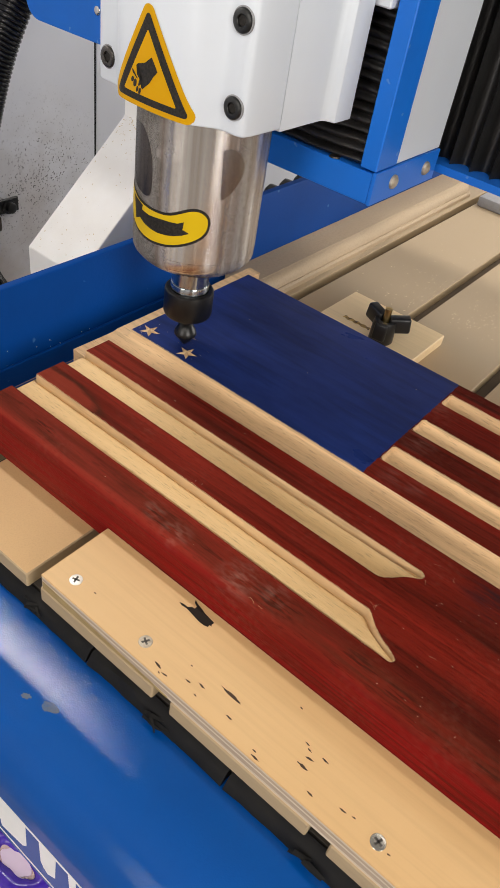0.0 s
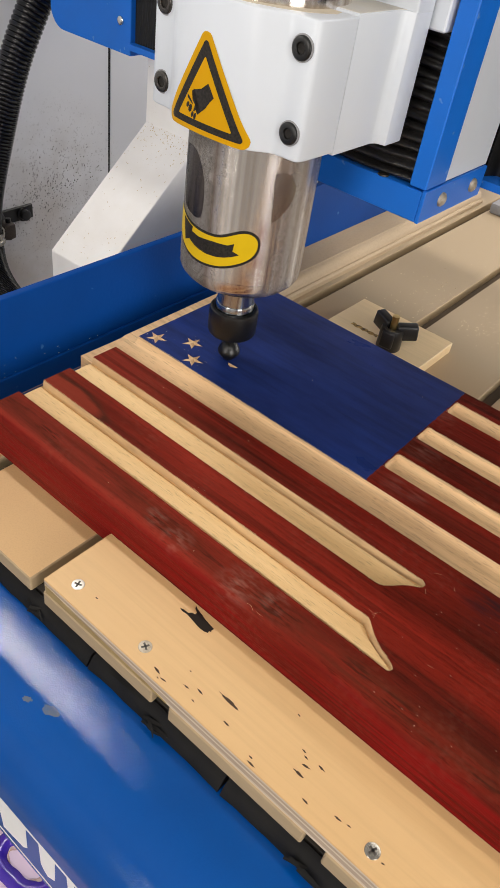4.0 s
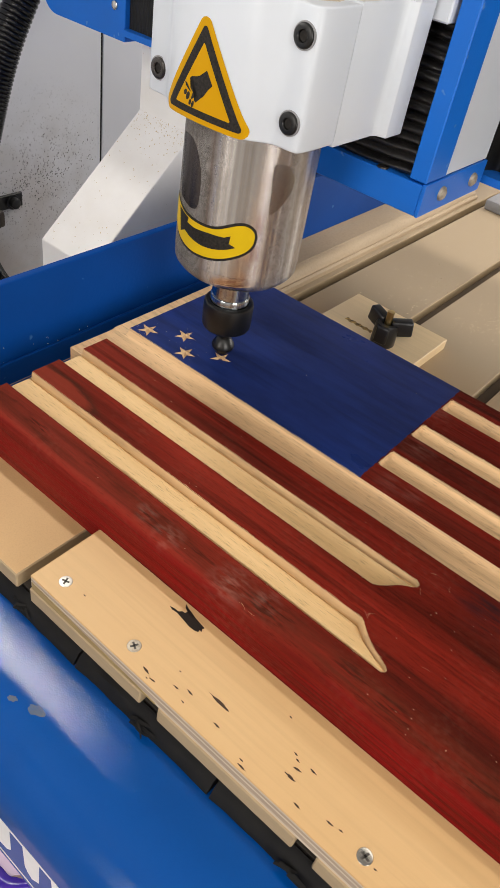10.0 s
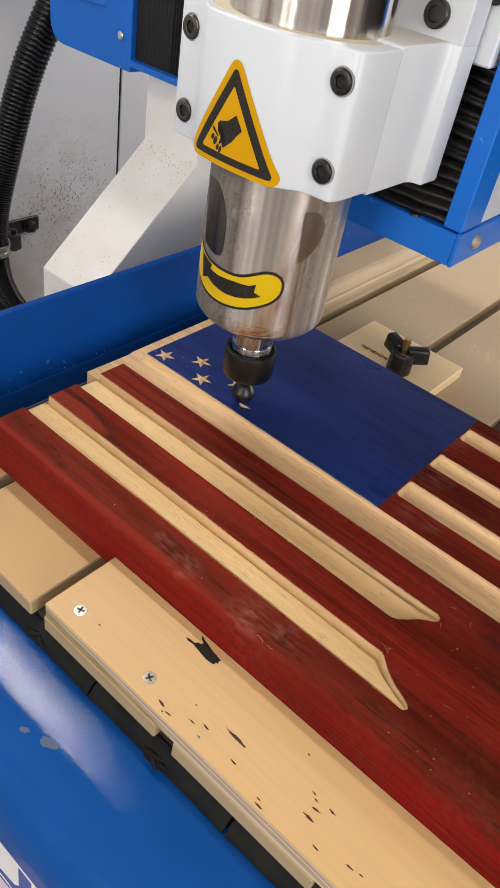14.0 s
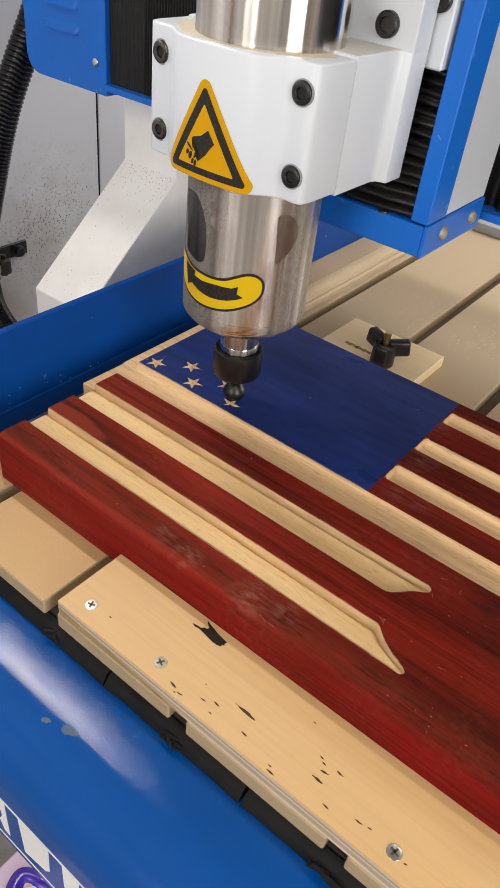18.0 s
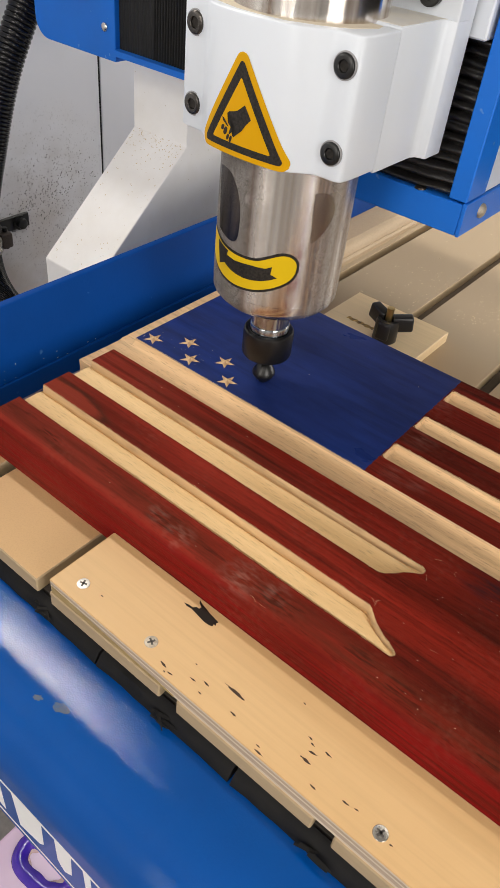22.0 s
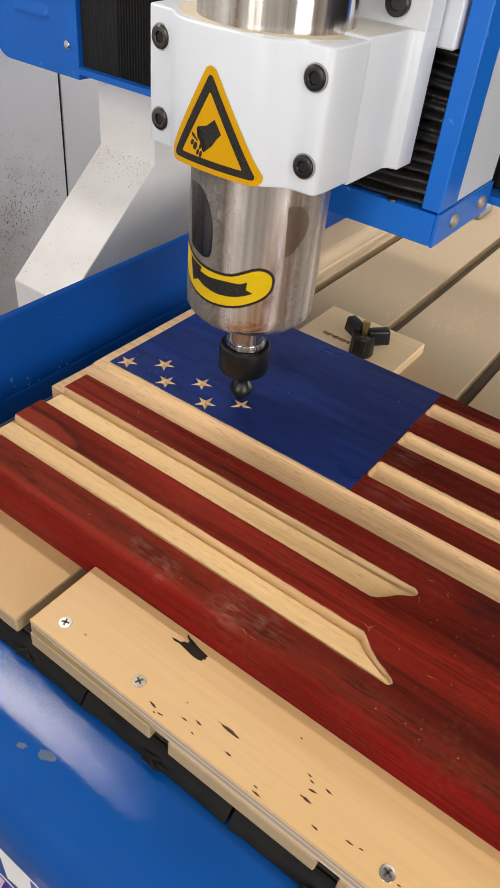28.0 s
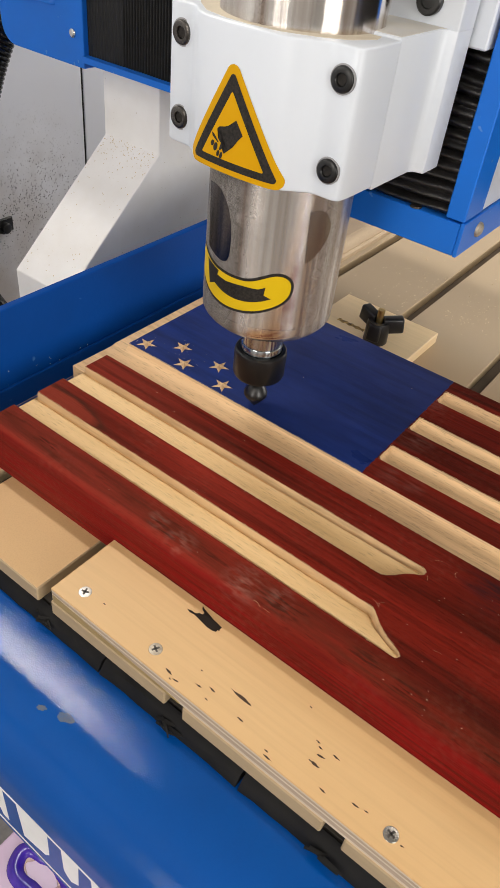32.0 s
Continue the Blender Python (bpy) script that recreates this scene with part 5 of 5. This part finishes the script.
    part("lip", prism(B(), lip, "y", 0.300, 0.775), DUSTY_BOARD, e, "rounded stepped lip", smooth=35)


edge_strip()


def cable_chain():
    c = thing("cable_chain", "black plastic cable chain lying along the side beam", "cable chain")
    for i in range(18):
        y = 0.392 + 0.027 * i
        prof = [(y, -0.0358), (y + 0.024, -0.0358), (y + 0.0255, -0.030), (y + 0.0255, 0.008), (y + 0.019, 0.0165), (y + 0.012, 0.0185), (y + 0.004, 0.0150), (y, 0.006)]
        part("link", prism(B(), prof, "x", -0.096, -0.062, 0.0012, 1), PLASTIC, c)


cable_chain()


def spacer():
    p = thing("spacer_strip", "bare wooden spacer strip beside the flag's end", "strip")
    prof = [(0.0880, TABLE), (0.0880, -0.0048), (0.1198, -0.0054), (0.1277, -0.0054), (0.1290, -0.0053), (0.1307, -0.0050), (0.1325, -0.0044), (0.2995, -0.0042), (0.2995, TABLE)]
    part("strip", prism(B(), prof, "x", -0.0125, -0.0002), DIM_CUT_WOOD, p, smooth=30)


spacer()


def hose():
    h = thing("dust_hose", "black corrugated plastic hose held by a metal ring", "hose")
    pts = [Vector(p) for p in ((-0.39, 0.425, 0.30), (-0.395, 0.377, 0.19), (-0.40, 0.3195, 0.085), (-0.40, 0.2835, -0.007), (-0.40, 0.2635, -0.070), (-0.40, 0.2595, -0.114), (-0.40, 0.266, -0.165),
                               (-0.395, 0.290, -0.215), (-0.38, 0.33, -0.26), (-0.36, 0.39, -0.30))]

    def spline(t):
        i = min(int(t), len(pts) - 2)
        f = t - i
        p0, p1, p2, p3 = pts[max(i - 1, 0)], pts[i], pts[i + 1], pts[min(i + 2, len(pts) - 1)]
        return 0.5 * ((2 * p1) + (p2 - p0) * f + (2 * p0 - 5 * p1 + 4 * p2 - p3) * f * f + (3 * p1 - p0 - 3 * p2 + p3) * f ** 3)

    n, seg = 1400, 24
    path = [spline((len(pts) - 1) * i / n) for i in range(n + 1)]
    bm, rings = B(), []
    for i, p in enumerate(path):
        d = (path[min(i + 1, n)] - path[max(i - 1, 0)]).normalized()
        a = d.cross(Vector((1, 0, 0))).normalized()
        b = d.cross(a)
        r = 0.0164 + 0.0015 * abs(math.sin(i * math.pi / 7.0)) ** 0.6
        rings.append([bm.verts.new(p + r * (a * math.cos(2 * math.pi * k / seg) + b * math.sin(2 * math.pi * k / seg))) for k in range(seg)])
    for q, w in zip(rings, rings[1:]):
        for k in range(seg):
            bm.faces.new((q[k], q[(k + 1) % seg], w[(k + 1) % seg], w[k]))
    part("tube", bm, HOSE_BLACK, h, smooth=70)
    k = thing("hose_clip", "bright steel ring clip on a dark bracket", "clip")
    c = (-0.40, 0.2600, -0.1170)
    bm = B()
    loop = [(0.0182, 0.0), (0.0202, -0.0004), (0.0208, 0.0012), (0.0206, 0.0040), (0.0192, 0.0056), (0.0192, 0.0068), (0.0206, 0.0084), (0.0208, 0.0130), (0.0202, 0.0146), (0.0182, 0.0142)]
    rings = [[bm.verts.new((c[0] + r * math.cos(2 * math.pi * i / 48), c[1] + r * math.sin(2 * math.pi * i / 48), c[2] + hh)) for r, hh in loop] for i in range(48)]
    for i in range(48):
        q, w = rings[i], rings[(i + 1) % 48]
        for m in range(len(loop)):
            bm.faces.new((q[m], w[m], w[(m + 1) % len(loop)], q[(m + 1) % len(loop)]))
    bmesh.ops.recalc_face_normals(bm, faces=bm.faces[:])
    part("ring", bm, DULL_STEEL, k, smooth=40)
    for za, zb in ((0.0012, 0.0060), (0.0082, 0.0130)):
        part("lug", box(B(), -0.408, -0.392, 0.2215, 0.2410, c[2] + za, c[2] + zb, 0.0016, 2), CHROME, k, smooth=40)
    part("lug_bolt", disc(B(), (-0.400, 0.228, c[2] - 0.004), (0, 0, 1), 0.0034, 0.026, 12), CHROME, k, smooth=40)
    part("rod", disc(B(), (-0.402, 0.150, c[2] + 0.0075), (0, 1, 0), 0.0045, 0.072, 16), ZINC, k, smooth=40)
    part("hinge_lug", box(B(), -0.410, -0.392, 0.2795, 0.2960, c[2] - 0.003, c[2] + 0.017, 0.003, 2), DARK_STEEL, k, smooth=40)
    part("hinge_pin", disc(B(), (-0.401, 0.2905, c[2] - 0.006), (0, 0, 1), 0.0034, 0.028, 14), BLACK_STEEL, k, smooth=40)
    prof = [(-0.4100, 0.2900), (-0.4080, 0.2930), (-0.4300, 0.3060), (-0.4455, 0.3120), (-0.4455, 0.3600), (-0.4495, 0.3600), (-0.4495, 0.3090), (-0.4320, 0.3030)]
    part("bracket", prism(B(), prof, "z", -0.1280, -0.1090, 0.0008, 1), BLACK_STEEL, k, "dark bent sheet bracket")
    part("bolt", disc(B(), (-0.4455, 0.3440, -0.1190), (1, 0, 0), 0.008, 0.01, 20, [(0.0100, 0), (0.0100, 0.002), (0.0072, 0.0026), (0.0070, 0.0085), (0.0050, 0.0098)]), BLACK_STEEL, k, "black hexagon bolt with washer", smooth=40)
    b = thing("cable_end_block", "dark metal block with a yellow edge beside the hose", "block")
    part("body", box(B(), -0.4495, -0.395, 0.110, 0.1720, -0.0905, -0.060, 0.003, 2), DARK_STEEL, b)
    part("plate", box(B(), -0.4495, -0.390, 0.110, 0.1950, -0.1060, -0.0910, 0.002, 1), BLACK_STEEL, b)
    part("yellow_strip", box(B(), -0.4495, -0.391, 0.110, 0.1960, -0.1180, -0.1062, 0.002, 1), YELLOW, b, "yellow painted edge strip")


hose()


def small_things():
    g = thing("stop_block", "grey metal stop block on the table", "block")
    part("block", box(B(), 0.0240, 0.0680, 0.752, 0.80, TABLE, TABLE + 0.014, 0.003, 2), BORE_SHADE_AND_STOP, g, smooth=40)
    s = thing("resin_slab", "lilac resin slab with a deep purple ring, on the floor", "slab")
    bm = B()
    n = 40
    top = []
    for i in range(n):
        a = 2 * math.pi * i / n
        r = 0.30 + 0.03 * math.sin(3 * a + 1) + 0.015 * math.sin(7 * a)
        top.append((0.205 + r * 0.9 * math.cos(a), -0.12 + r * math.sin(a)))
    part("slab", prism(bm, top, "z", -0.75, -0.725, 0.003, 2), LILAC, s)
    bm = B()
    rings = []
    for i in range(n):
        a = 2 * math.pi * i / n
        w = 1 + 0.10 * math.sin(2 * a + .6) + 0.05 * math.sin(5 * a)
        c = Vector((0.010 + 0.038 * w * math.cos(a), -0.045 + 0.022 * w * math.sin(a), -0.724))
        u = Vector((math.cos(a), math.sin(a), 0))
        rings.append([bm.verts.new(c + 0.011 * (u * math.cos(t) + Vector((0, 0, 0.6)) * math.sin(t))) for t in [2 * math.pi * k / 10 for k in range(10)]])
    for i in range(n):
        q, w = rings[i], rings[(i + 1) % n]
        for k in range(10):
            bm.faces.new((q[k], q[(k + 1) % 10], w[(k + 1) % 10], w[k]))
    part("ring", bm, PURPLE, s, "deep purple glossy ring", smooth=60)
    for name, k, zz, m in (("brown_band", 0.84, -0.7236, BROWN_RESIN), ("pale_centre", 0.60, -0.7228, LILAC)):
        pts = []
        for i in range(n):
            a = 2 * math.pi * i / n
            w = k * (1 + 0.10 * math.sin(2 * a + .6) + 0.07 * math.sin(6 * a))
            pts.append((0.010 + 0.038 * w * math.cos(a), -0.045 + 0.022 * w * math.sin(a)))
        part(name, prism(B(), pts, "z", -0.726, zz, 0.0004, 1), m, s)
    o = thing("wood_offcut", "pale wooden offcut lying on the floor", "offcut")
    part("piece", prism(B(), [(-0.30, -0.26), (-0.090, -0.20), (-0.083, -0.074), (-0.137, -0.047), (-0.30, -0.060)], "z", -0.75, -0.715, 0.002, 2), CUT_WOOD, o)


small_things()

# dark flecks of knots and the black smudge on the plywood: place, length, width, turn
plywood = bpy.data.objects["plywood_strip"]


def blot(name, parent, x, y, z, length, width, turn, material, seed, ragged=0.25):
    rnd = random.Random(seed)
    bm = B()
    n = 14
    pts = []
    for i in range(n):
        a = 2 * math.pi * i / n
        k = 1 + rnd.uniform(-ragged, ragged)
        pts.append((length / 2 * k * math.cos(a), width / 2 * k * math.sin(a) * (1 - 0.5 * abs(math.cos(a)))))
    prism(bm, pts, "z", 0, 0.00025)
    bm.transform(pose(x, y, z, 0, 0, turn))
    return part(name, bm, material, parent)


def ply_marks():
    top = -0.02705
    marks = [(0.1537, -0.0385, 0.0018, 0.0009), (0.211, -0.0462, 0.0054, 0.0015), (0.217, -0.0479, 0.0036, 0.001), (0.2142, -0.049, 0.0015, 0.0009),
             (0.2181, -0.0476, 0.0018, 0.0009), (0.2239, -0.0341, 0.0015, 0.0009), (0.2286, -0.0421, 0.0036, 0.001), (0.2355, -0.0391, 0.0048, 0.0013),
             (0.2366, -0.0454, 0.0021, 0.0009), (0.2504, -0.0324, 0.0140, 0.0024), (0.2571, -0.0425, 0.0042, 0.0012), (0.2774, -0.047, 0.0024, 0.0009),
             (0.2795, -0.0495, 0.0047, 0.0013), (0.2947, -0.026, 0.0026, 0.0009), (0.2973, -0.0279, 0.0026, 0.0009), (0.2999, -0.0315, 0.0047, 0.0013),
             (0.306, -0.0269, 0.0041, 0.0012), (0.2996, -0.0368, 0.0065, 0.0018), (0.3097, -0.045, 0.0038, 0.0011), (0.3256, -0.0406, 0.0038, 0.0011),
             (0.3314, -0.0397, 0.0021, 0.0009), (0.2812, -0.0127, 0.0018, 0.0009), (0.3519, -0.0423, 0.0018, 0.0009)]
    for i, (x, y, ln, w) in enumerate(marks):
        blot("knot_fleck", plywood, x, y, top, ln, 0.8 * w, random.Random(i).uniform(-12, 8), KNOT, 40 + i)
    sm = [(0.1914, -0.0093), (0.1940, -0.0100), (0.1973, -0.0095), (0.2012, -0.0101), (0.2046, -0.0106), (0.2083, -0.0112), (0.2117, -0.0110), (0.2141, -0.0102), (0.2137, -0.0087), (0.2153, -0.0086), (0.2144, -0.0073), (0.2149, -0.0059), (0.2120, -0.0055),
          (0.2096, -0.0051), (0.2071, -0.0048), (0.2042, -0.0039), (0.2016, -0.0033), (0.1994, -0.0028), (0.1970, -0.0017), (0.1982, -0.0036), (0.2008, -0.0048), (0.2006, -0.0065), (0.1987, -0.0067), (0.1973, -0.0084), (0.1944, -0.0085)]
    part("black_smudge", prism(B(), sm, "z", top, top + 0.00028), SMUDGE, plywood, "black charred smudge")


ply_marks()


def scatter(name, label, material, spots, seed, size, group=""):
    """Many small flakes as one thing: spots are calls that give place and normal."""
    rnd = random.Random(seed)
    bm = B()
    for place, nrm in spots:
        q = Vector(nrm).to_track_quat("Z", "Y").to_matrix().to_4x4()
        m = Matrix.Translation(place) @ q @ pose(0, 0, 0, rnd.uniform(-14, 14), rnd.uniform(-14, 14), rnd.uniform(0, 360))
        a, b, c = size * rnd.uniform(.5, 1.7), size * rnd.uniform(.3, .7), size * rnd.uniform(.08, .25)
        vs = [bm.verts.new(m @ Vector(p)) for p in ((-a, -b, 0), (a, -b * .6, 0), (a * .7, b, 0), (-a * .8, b * .7, 0), (-a * .3, 0, c * 2 + .0002), (a * .4, 0, c * 2 + .0002))]
        for f in ((0, 1, 5, 4), (1, 2, 5), (2, 3, 4, 5), (3, 0, 4), (3, 2, 1, 0)):
            bm.faces.new([vs[i] for i in f])
    ob = part(name, bm, material)
    return tagged(ob, label, "wood chips", kind="stuff")


def chips():
    rnd = random.Random(9)
    up = (0, 0, 1)
    on_table = []
    for _ in range(230):
        cx, cy, sp = rnd.choice(((0.16, 0.455, 0.014), (0.165, 0.48, 0.022), (0.09, 0.50, 0.02), (0.095, 0.44, 0.02), (0.19, 0.54, 0.03), (0.06, 0.60, 0.06), (0.26, 0.5, 0.06)))
        x, y = rnd.gauss(cx, sp), rnd.gauss(cy, sp)
        slot = any(a - 0.001 < x < b + 0.001 for a, b in ((0.0, 0.0204), (0.1093, 0.1215), (0.2135, 0.2260), (0.3170, 0.3290)))
        if x > 0.02 and y > 0.395 and not slot:
            on_table.append(((x, y, TABLE + 0.0001), up))
    scatter("wood_chips", "pale wood chips lying on the table boards", CHIP, on_table, 1, 0.0007)
    on_flag = []
    for _ in range(48):
        x, y = rnd.uniform(0.02, 0.5), rnd.uniform(0.004, 0.278)
        if y < 0.022 or 0.046 < y < 0.066 or 0.091 < y < 0.110 or (y > 0.138 and x < 0.214) or (x > 0.31 and y < 0.11):
            on_flag.append(((x, y, 0.0001), up))
    for _ in range(40):
        on_flag.append(((rnd.uniform(0.30, 0.44), rnd.uniform(0.004, 0.105), 0.0001), up))
    scatter("fine_chips", "fine pale chips lying on the flag", CHIP, on_flag, 2, 0.00024)
    fuzz = []
    for yl, xe in ((0.0446, 0.279), (0.0896, 0.29), (0.1118, 0.42), (0.0240, 0.30), (0.0680, 0.27)):
        for _ in range(14):
            fuzz.append(((rnd.uniform(0.01, xe), yl + rnd.uniform(-.0006, .0006), 0.0), up))
    for end in (END_1, END_2):
        for a, b in zip(end, end[1:]):
            for _ in range(2):
                q = Vector(a).lerp(Vector(b), rnd.random())
                fuzz.append(((q.x, q.y, 0.0), up))
    for ys in (0.1565, 0.1755, 0.2010, 0.2190, 0.2470, 0.2640):
        for _ in range(11):
            fuzz.append(((rnd.uniform(0.22, 0.40), ys + rnd.uniform(-.0006, .0006), 0.0), up))
    scatter("splinters", "raised splinters along the cut edges of the flag", CUT_WALL, fuzz, 3, 0.0004)
    # thin curled fibres torn up by the bit
    bm = B()
    for cx, cy, n in ((0.2945, 0.1010, 1), (0.3060, 0.0985, 1), (0.3300, 0.2180, 2), (0.3350, 0.1780, 2), (0.3140, 0.0420, 1), (0.2900, 0.0890, 2), (0.2800, 0.0455, 3), (0.2450, 0.1560, 1), (0.2300, 0.0010, 3), (0.1500, 0.0896, 2), (0.3600, 0.0700, 2)):
        for _ in range(n):
            q = Vector((cx + rnd.gauss(0, .003), cy + rnd.gauss(0, .002), 0.0003))
            a, bend, lift = rnd.uniform(0, 6.28), rnd.uniform(-0.6, 0.6), rnd.uniform(0.0, 0.00035)
            rows = []
            for k in range(9):
                w = 0.00006 * (1 - 0.6 * k / 8)
                side = Vector((-math.sin(a), math.cos(a), 0)) * w
                rows.append([bm.verts.new(q + o) for o in (side, -side, Vector((0, 0, 1.5 * w)))])
                q = q + Vector((math.cos(a) * 0.00055, math.sin(a) * 0.00055, lift * math.cos(k * 0.4)))
                a += bend * rnd.uniform(-0.6, 1.2)
            for r0, r1 in zip(rows, rows[1:]):
                for k in range(3):
                    bm.faces.new((r0[k], r0[(k + 1) % 3], r1[(k + 1) % 3], r1[k]))
    tagged(part("curled_fibres", bm, CUT_WALL), "thin curled wood fibres torn up along the cuts", "wood fibres", kind="stuff")
    near_stars = []
    for x, y, when in STARS[:3]:
        for _ in range(16):
            near_stars.append(((x + rnd.gauss(0, .007), y + rnd.gauss(0, .007), 0.0001), up))
    scatter("star_dust", "fine dust round the carved stars", CHIP, near_stars, 4, 0.0002)
    wall = []
    for _ in range(210):
        y = rnd.gauss(0.400, 0.045)
        z = -0.095 + rnd.gauss(0, 0.019) + (y - 0.40) * 0.30
        if y < 0.497:
            wall.append(((-0.4499, y, z), (1, 0, 0)))
    for _ in range(14):
        wall.append(((-0.4499, rnd.uniform(0.14, 0.30), rnd.uniform(-0.10, 0.20)), (1, 0, 0)))
    scatter("dark_flecks", "dark flecks stuck to the grey panel", FLECK, wall, 6, 0.0010)
    side = []
    for _ in range(30):
        side.append(((-0.0429, rnd.uniform(0.02, 0.14), -0.028 + abs(rnd.gauss(0, .012))), (1, 0, 0)))
    scatter("side_chips", "pale chips clinging to the blue side wall", CHIP, side, 7, 0.00045)
    # chips on the gantry's slanted foot travel with it
    bm = B()
    nrm = Vector((0, -0.648, 0.7616))
    for _ in range(210):
        t = 1 - abs(rnd.gauss(0, 0.09)) if rnd.random() < 0.62 else rnd.random()
        if t < 0:
            continue
        p = Vector((rnd.uniform(-0.231, -0.158), 0.2315 + 0.1305 * t, -0.0505 + 0.111 * t)) + nrm * 0.0004
        q = nrm.to_track_quat("Z", "Y").to_matrix().to_4x4()
        m = Matrix.Translation(p) @ q @ pose(0, 0, 0, 0, 0, rnd.uniform(0, 360))
        a = rnd.uniform(.0002, .0011)
        vs = [bm.verts.new(m @ Vector(w)) for w in ((-a, -a * .4, 0), (a, -a * .3, 0), (a * .6, a * .5, 0), (-a * .7, a * .4, 0), (0, 0, a * .12))]
        for f in ((0, 1, 4), (1, 2, 4), (2, 3, 4), (3, 0, 4)):
            bm.faces.new([vs[i] for i in f])
    tagged(part("chips", bm, GOLD_CHIP, gantry, "wood chips stuck to the slanted foot"), kind="stuff")


chips()

# ---------------------------------------------------------------- motions
# seconds; how far the head stands along the beam, the gantry along the bed, and the head above the cut
RUN = [
    (0, -0.0246, -0.0159, 0.0015),
    (0.5, -0.0188, -0.0181, -0.0006),
    (1, -0.0180, -0.0179, 0.0126),
    (1.5, -0.0083, -0.0103, 0.0151),
    (2, 0.0040, -0.0011, 0.0139),
    (2.5, 0.0039, -0.0009, 0.0010),
    (3, 0.0028, -0.0026, -0.0006),
    (3.5, -0.0015, -0.0086, 0.0017),
    (4, 0.0020, -0.0018, -0.0005),
    (4.5, 0.0047, -0.0023, -0.0002),
    (5, 0.0078, -0.0068, 0.0017),
    (5.5, 0.0044, -0.0027, -0.0007),
    (6, 0.0057, -0.0000, -0.0004),
    (6.5, 0.0116, 0.0014, 0.0014),
    (7, 0.0046, -0.0007, -0.0011),
    (7.5, 0.0037, 0.0024, 0.0001),
    (8, 0.0034, 0.0066, 0.0011),
    (8.5, 0.0035, 0.0003, -0.0012),
    (9, 0.0000, 0.0000, 0.0000),
    (9.5, -0.0035, 0.0013, 0.0010),
    (10, 0.0027, -0.0011, -0.0012),
    (10.5, 0.0032, -0.0010, 0.0121),
    (11, 0.0120, -0.0086, 0.0153),
    (11.5, 0.0212, -0.0184, 0.0130),
    (12, 0.0217, -0.0182, 0.0007),
    (12.5, 0.0203, -0.0199, -0.0003),
    (13, 0.0165, -0.0264, 0.0023),
    (13.5, 0.0202, -0.0198, -0.0005),
    (14, 0.0229, -0.0203, -0.0002),
    (14.3, 0.0273, -0.0248, 0.0024),
    (14.5, 0.0263, -0.0253, 0.0017),
    (15, 0.0231, -0.0214, 0.0000),
    (15.5, 0.0245, -0.0181, -0.0009),
    (16, 0.0306, -0.0169, 0.0014),
    (16.5, 0.0237, -0.0192, -0.0011),
    (17, 0.0230, -0.0164, 0.0001),
    (17.5, 0.0229, -0.0124, 0.0016),
    (18, 0.0228, -0.0186, -0.0003),
    (18.5, 0.0193, -0.0187, 0.0006),
    (19, 0.0157, -0.0176, 0.0019),
    (19.5, 0.0228, -0.0205, -0.0007),
    (20, 0.0229, -0.0199, 0.0138),
    (20.5, 0.0337, -0.0107, 0.0156),
    (21, 0.0441, -0.0033, 0.0126),
    (21.5, 0.0443, -0.0039, 0.0009),
    (22, 0.0431, -0.0050, -0.0002),
    (22.5, 0.0390, -0.0102, 0.0016),
    (23, 0.0433, -0.0045, -0.0005),
    (23.5, 0.0465, -0.0070, 0.0004),
    (24, 0.0484, -0.0095, 0.0017),
    (24.5, 0.0446, -0.0044, -0.0007),
    (25, 0.0472, -0.0019, 0.0003),
    (25.5, 0.0509, -0.0011, 0.0016),
    (26, 0.0441, -0.0031, -0.0011),
    (26.5, 0.0435, 0.0001, 0.0001),
    (27, 0.0436, 0.0045, 0.0011),
    (27.5, 0.0441, -0.0017, -0.0006),
    (28, 0.0399, -0.0019, 0.0006),
    (28.5, 0.0377, -0.0010, 0.0014),
    (29, 0.0437, -0.0039, -0.0017),
    (29.5, 0.0441, -0.0032, 0.0145),
    (30, 0.0561, -0.0144, 0.0157),
    (30.5, 0.0615, -0.0199, 0.0095),
    (31, 0.0613, -0.0197, 0.0007),
    (31.5, 0.0596, -0.0223, 0.0005),
    (32, 0.0567, -0.0267, 0.0026),
]


def motions():
    walk(gantry, [(t, pose(0, dy, 0)) for t, dx, dy, dz in RUN])
    walk(carriage, [(t, pose(dx, dy, 0)) for t, dx, dy, dz in RUN])
    walk(head, [(t, pose(dx, dy, dz)) for t, dx, dy, dz in RUN])
    for arm, k, (a, b) in star_arms:
        done = a + (b - a) * (k + 1) / 5.0
        low, up = pose(0, 0, -0.0030), pose(0, 0, 0)
        if done <= 0.0:
            walk(arm, [(0.0, up), (32.0, up)])
        elif done >= 32.0:
            walk(arm, [(0.0, low), (32.0, low)])
        else:
            t0 = max(done - 0.4, 0.02)
            t1 = max(done, t0 + 0.1)
            walk(arm, [(0.0, low), (t0, low), (t1, up), (32.0, up)])


motions()
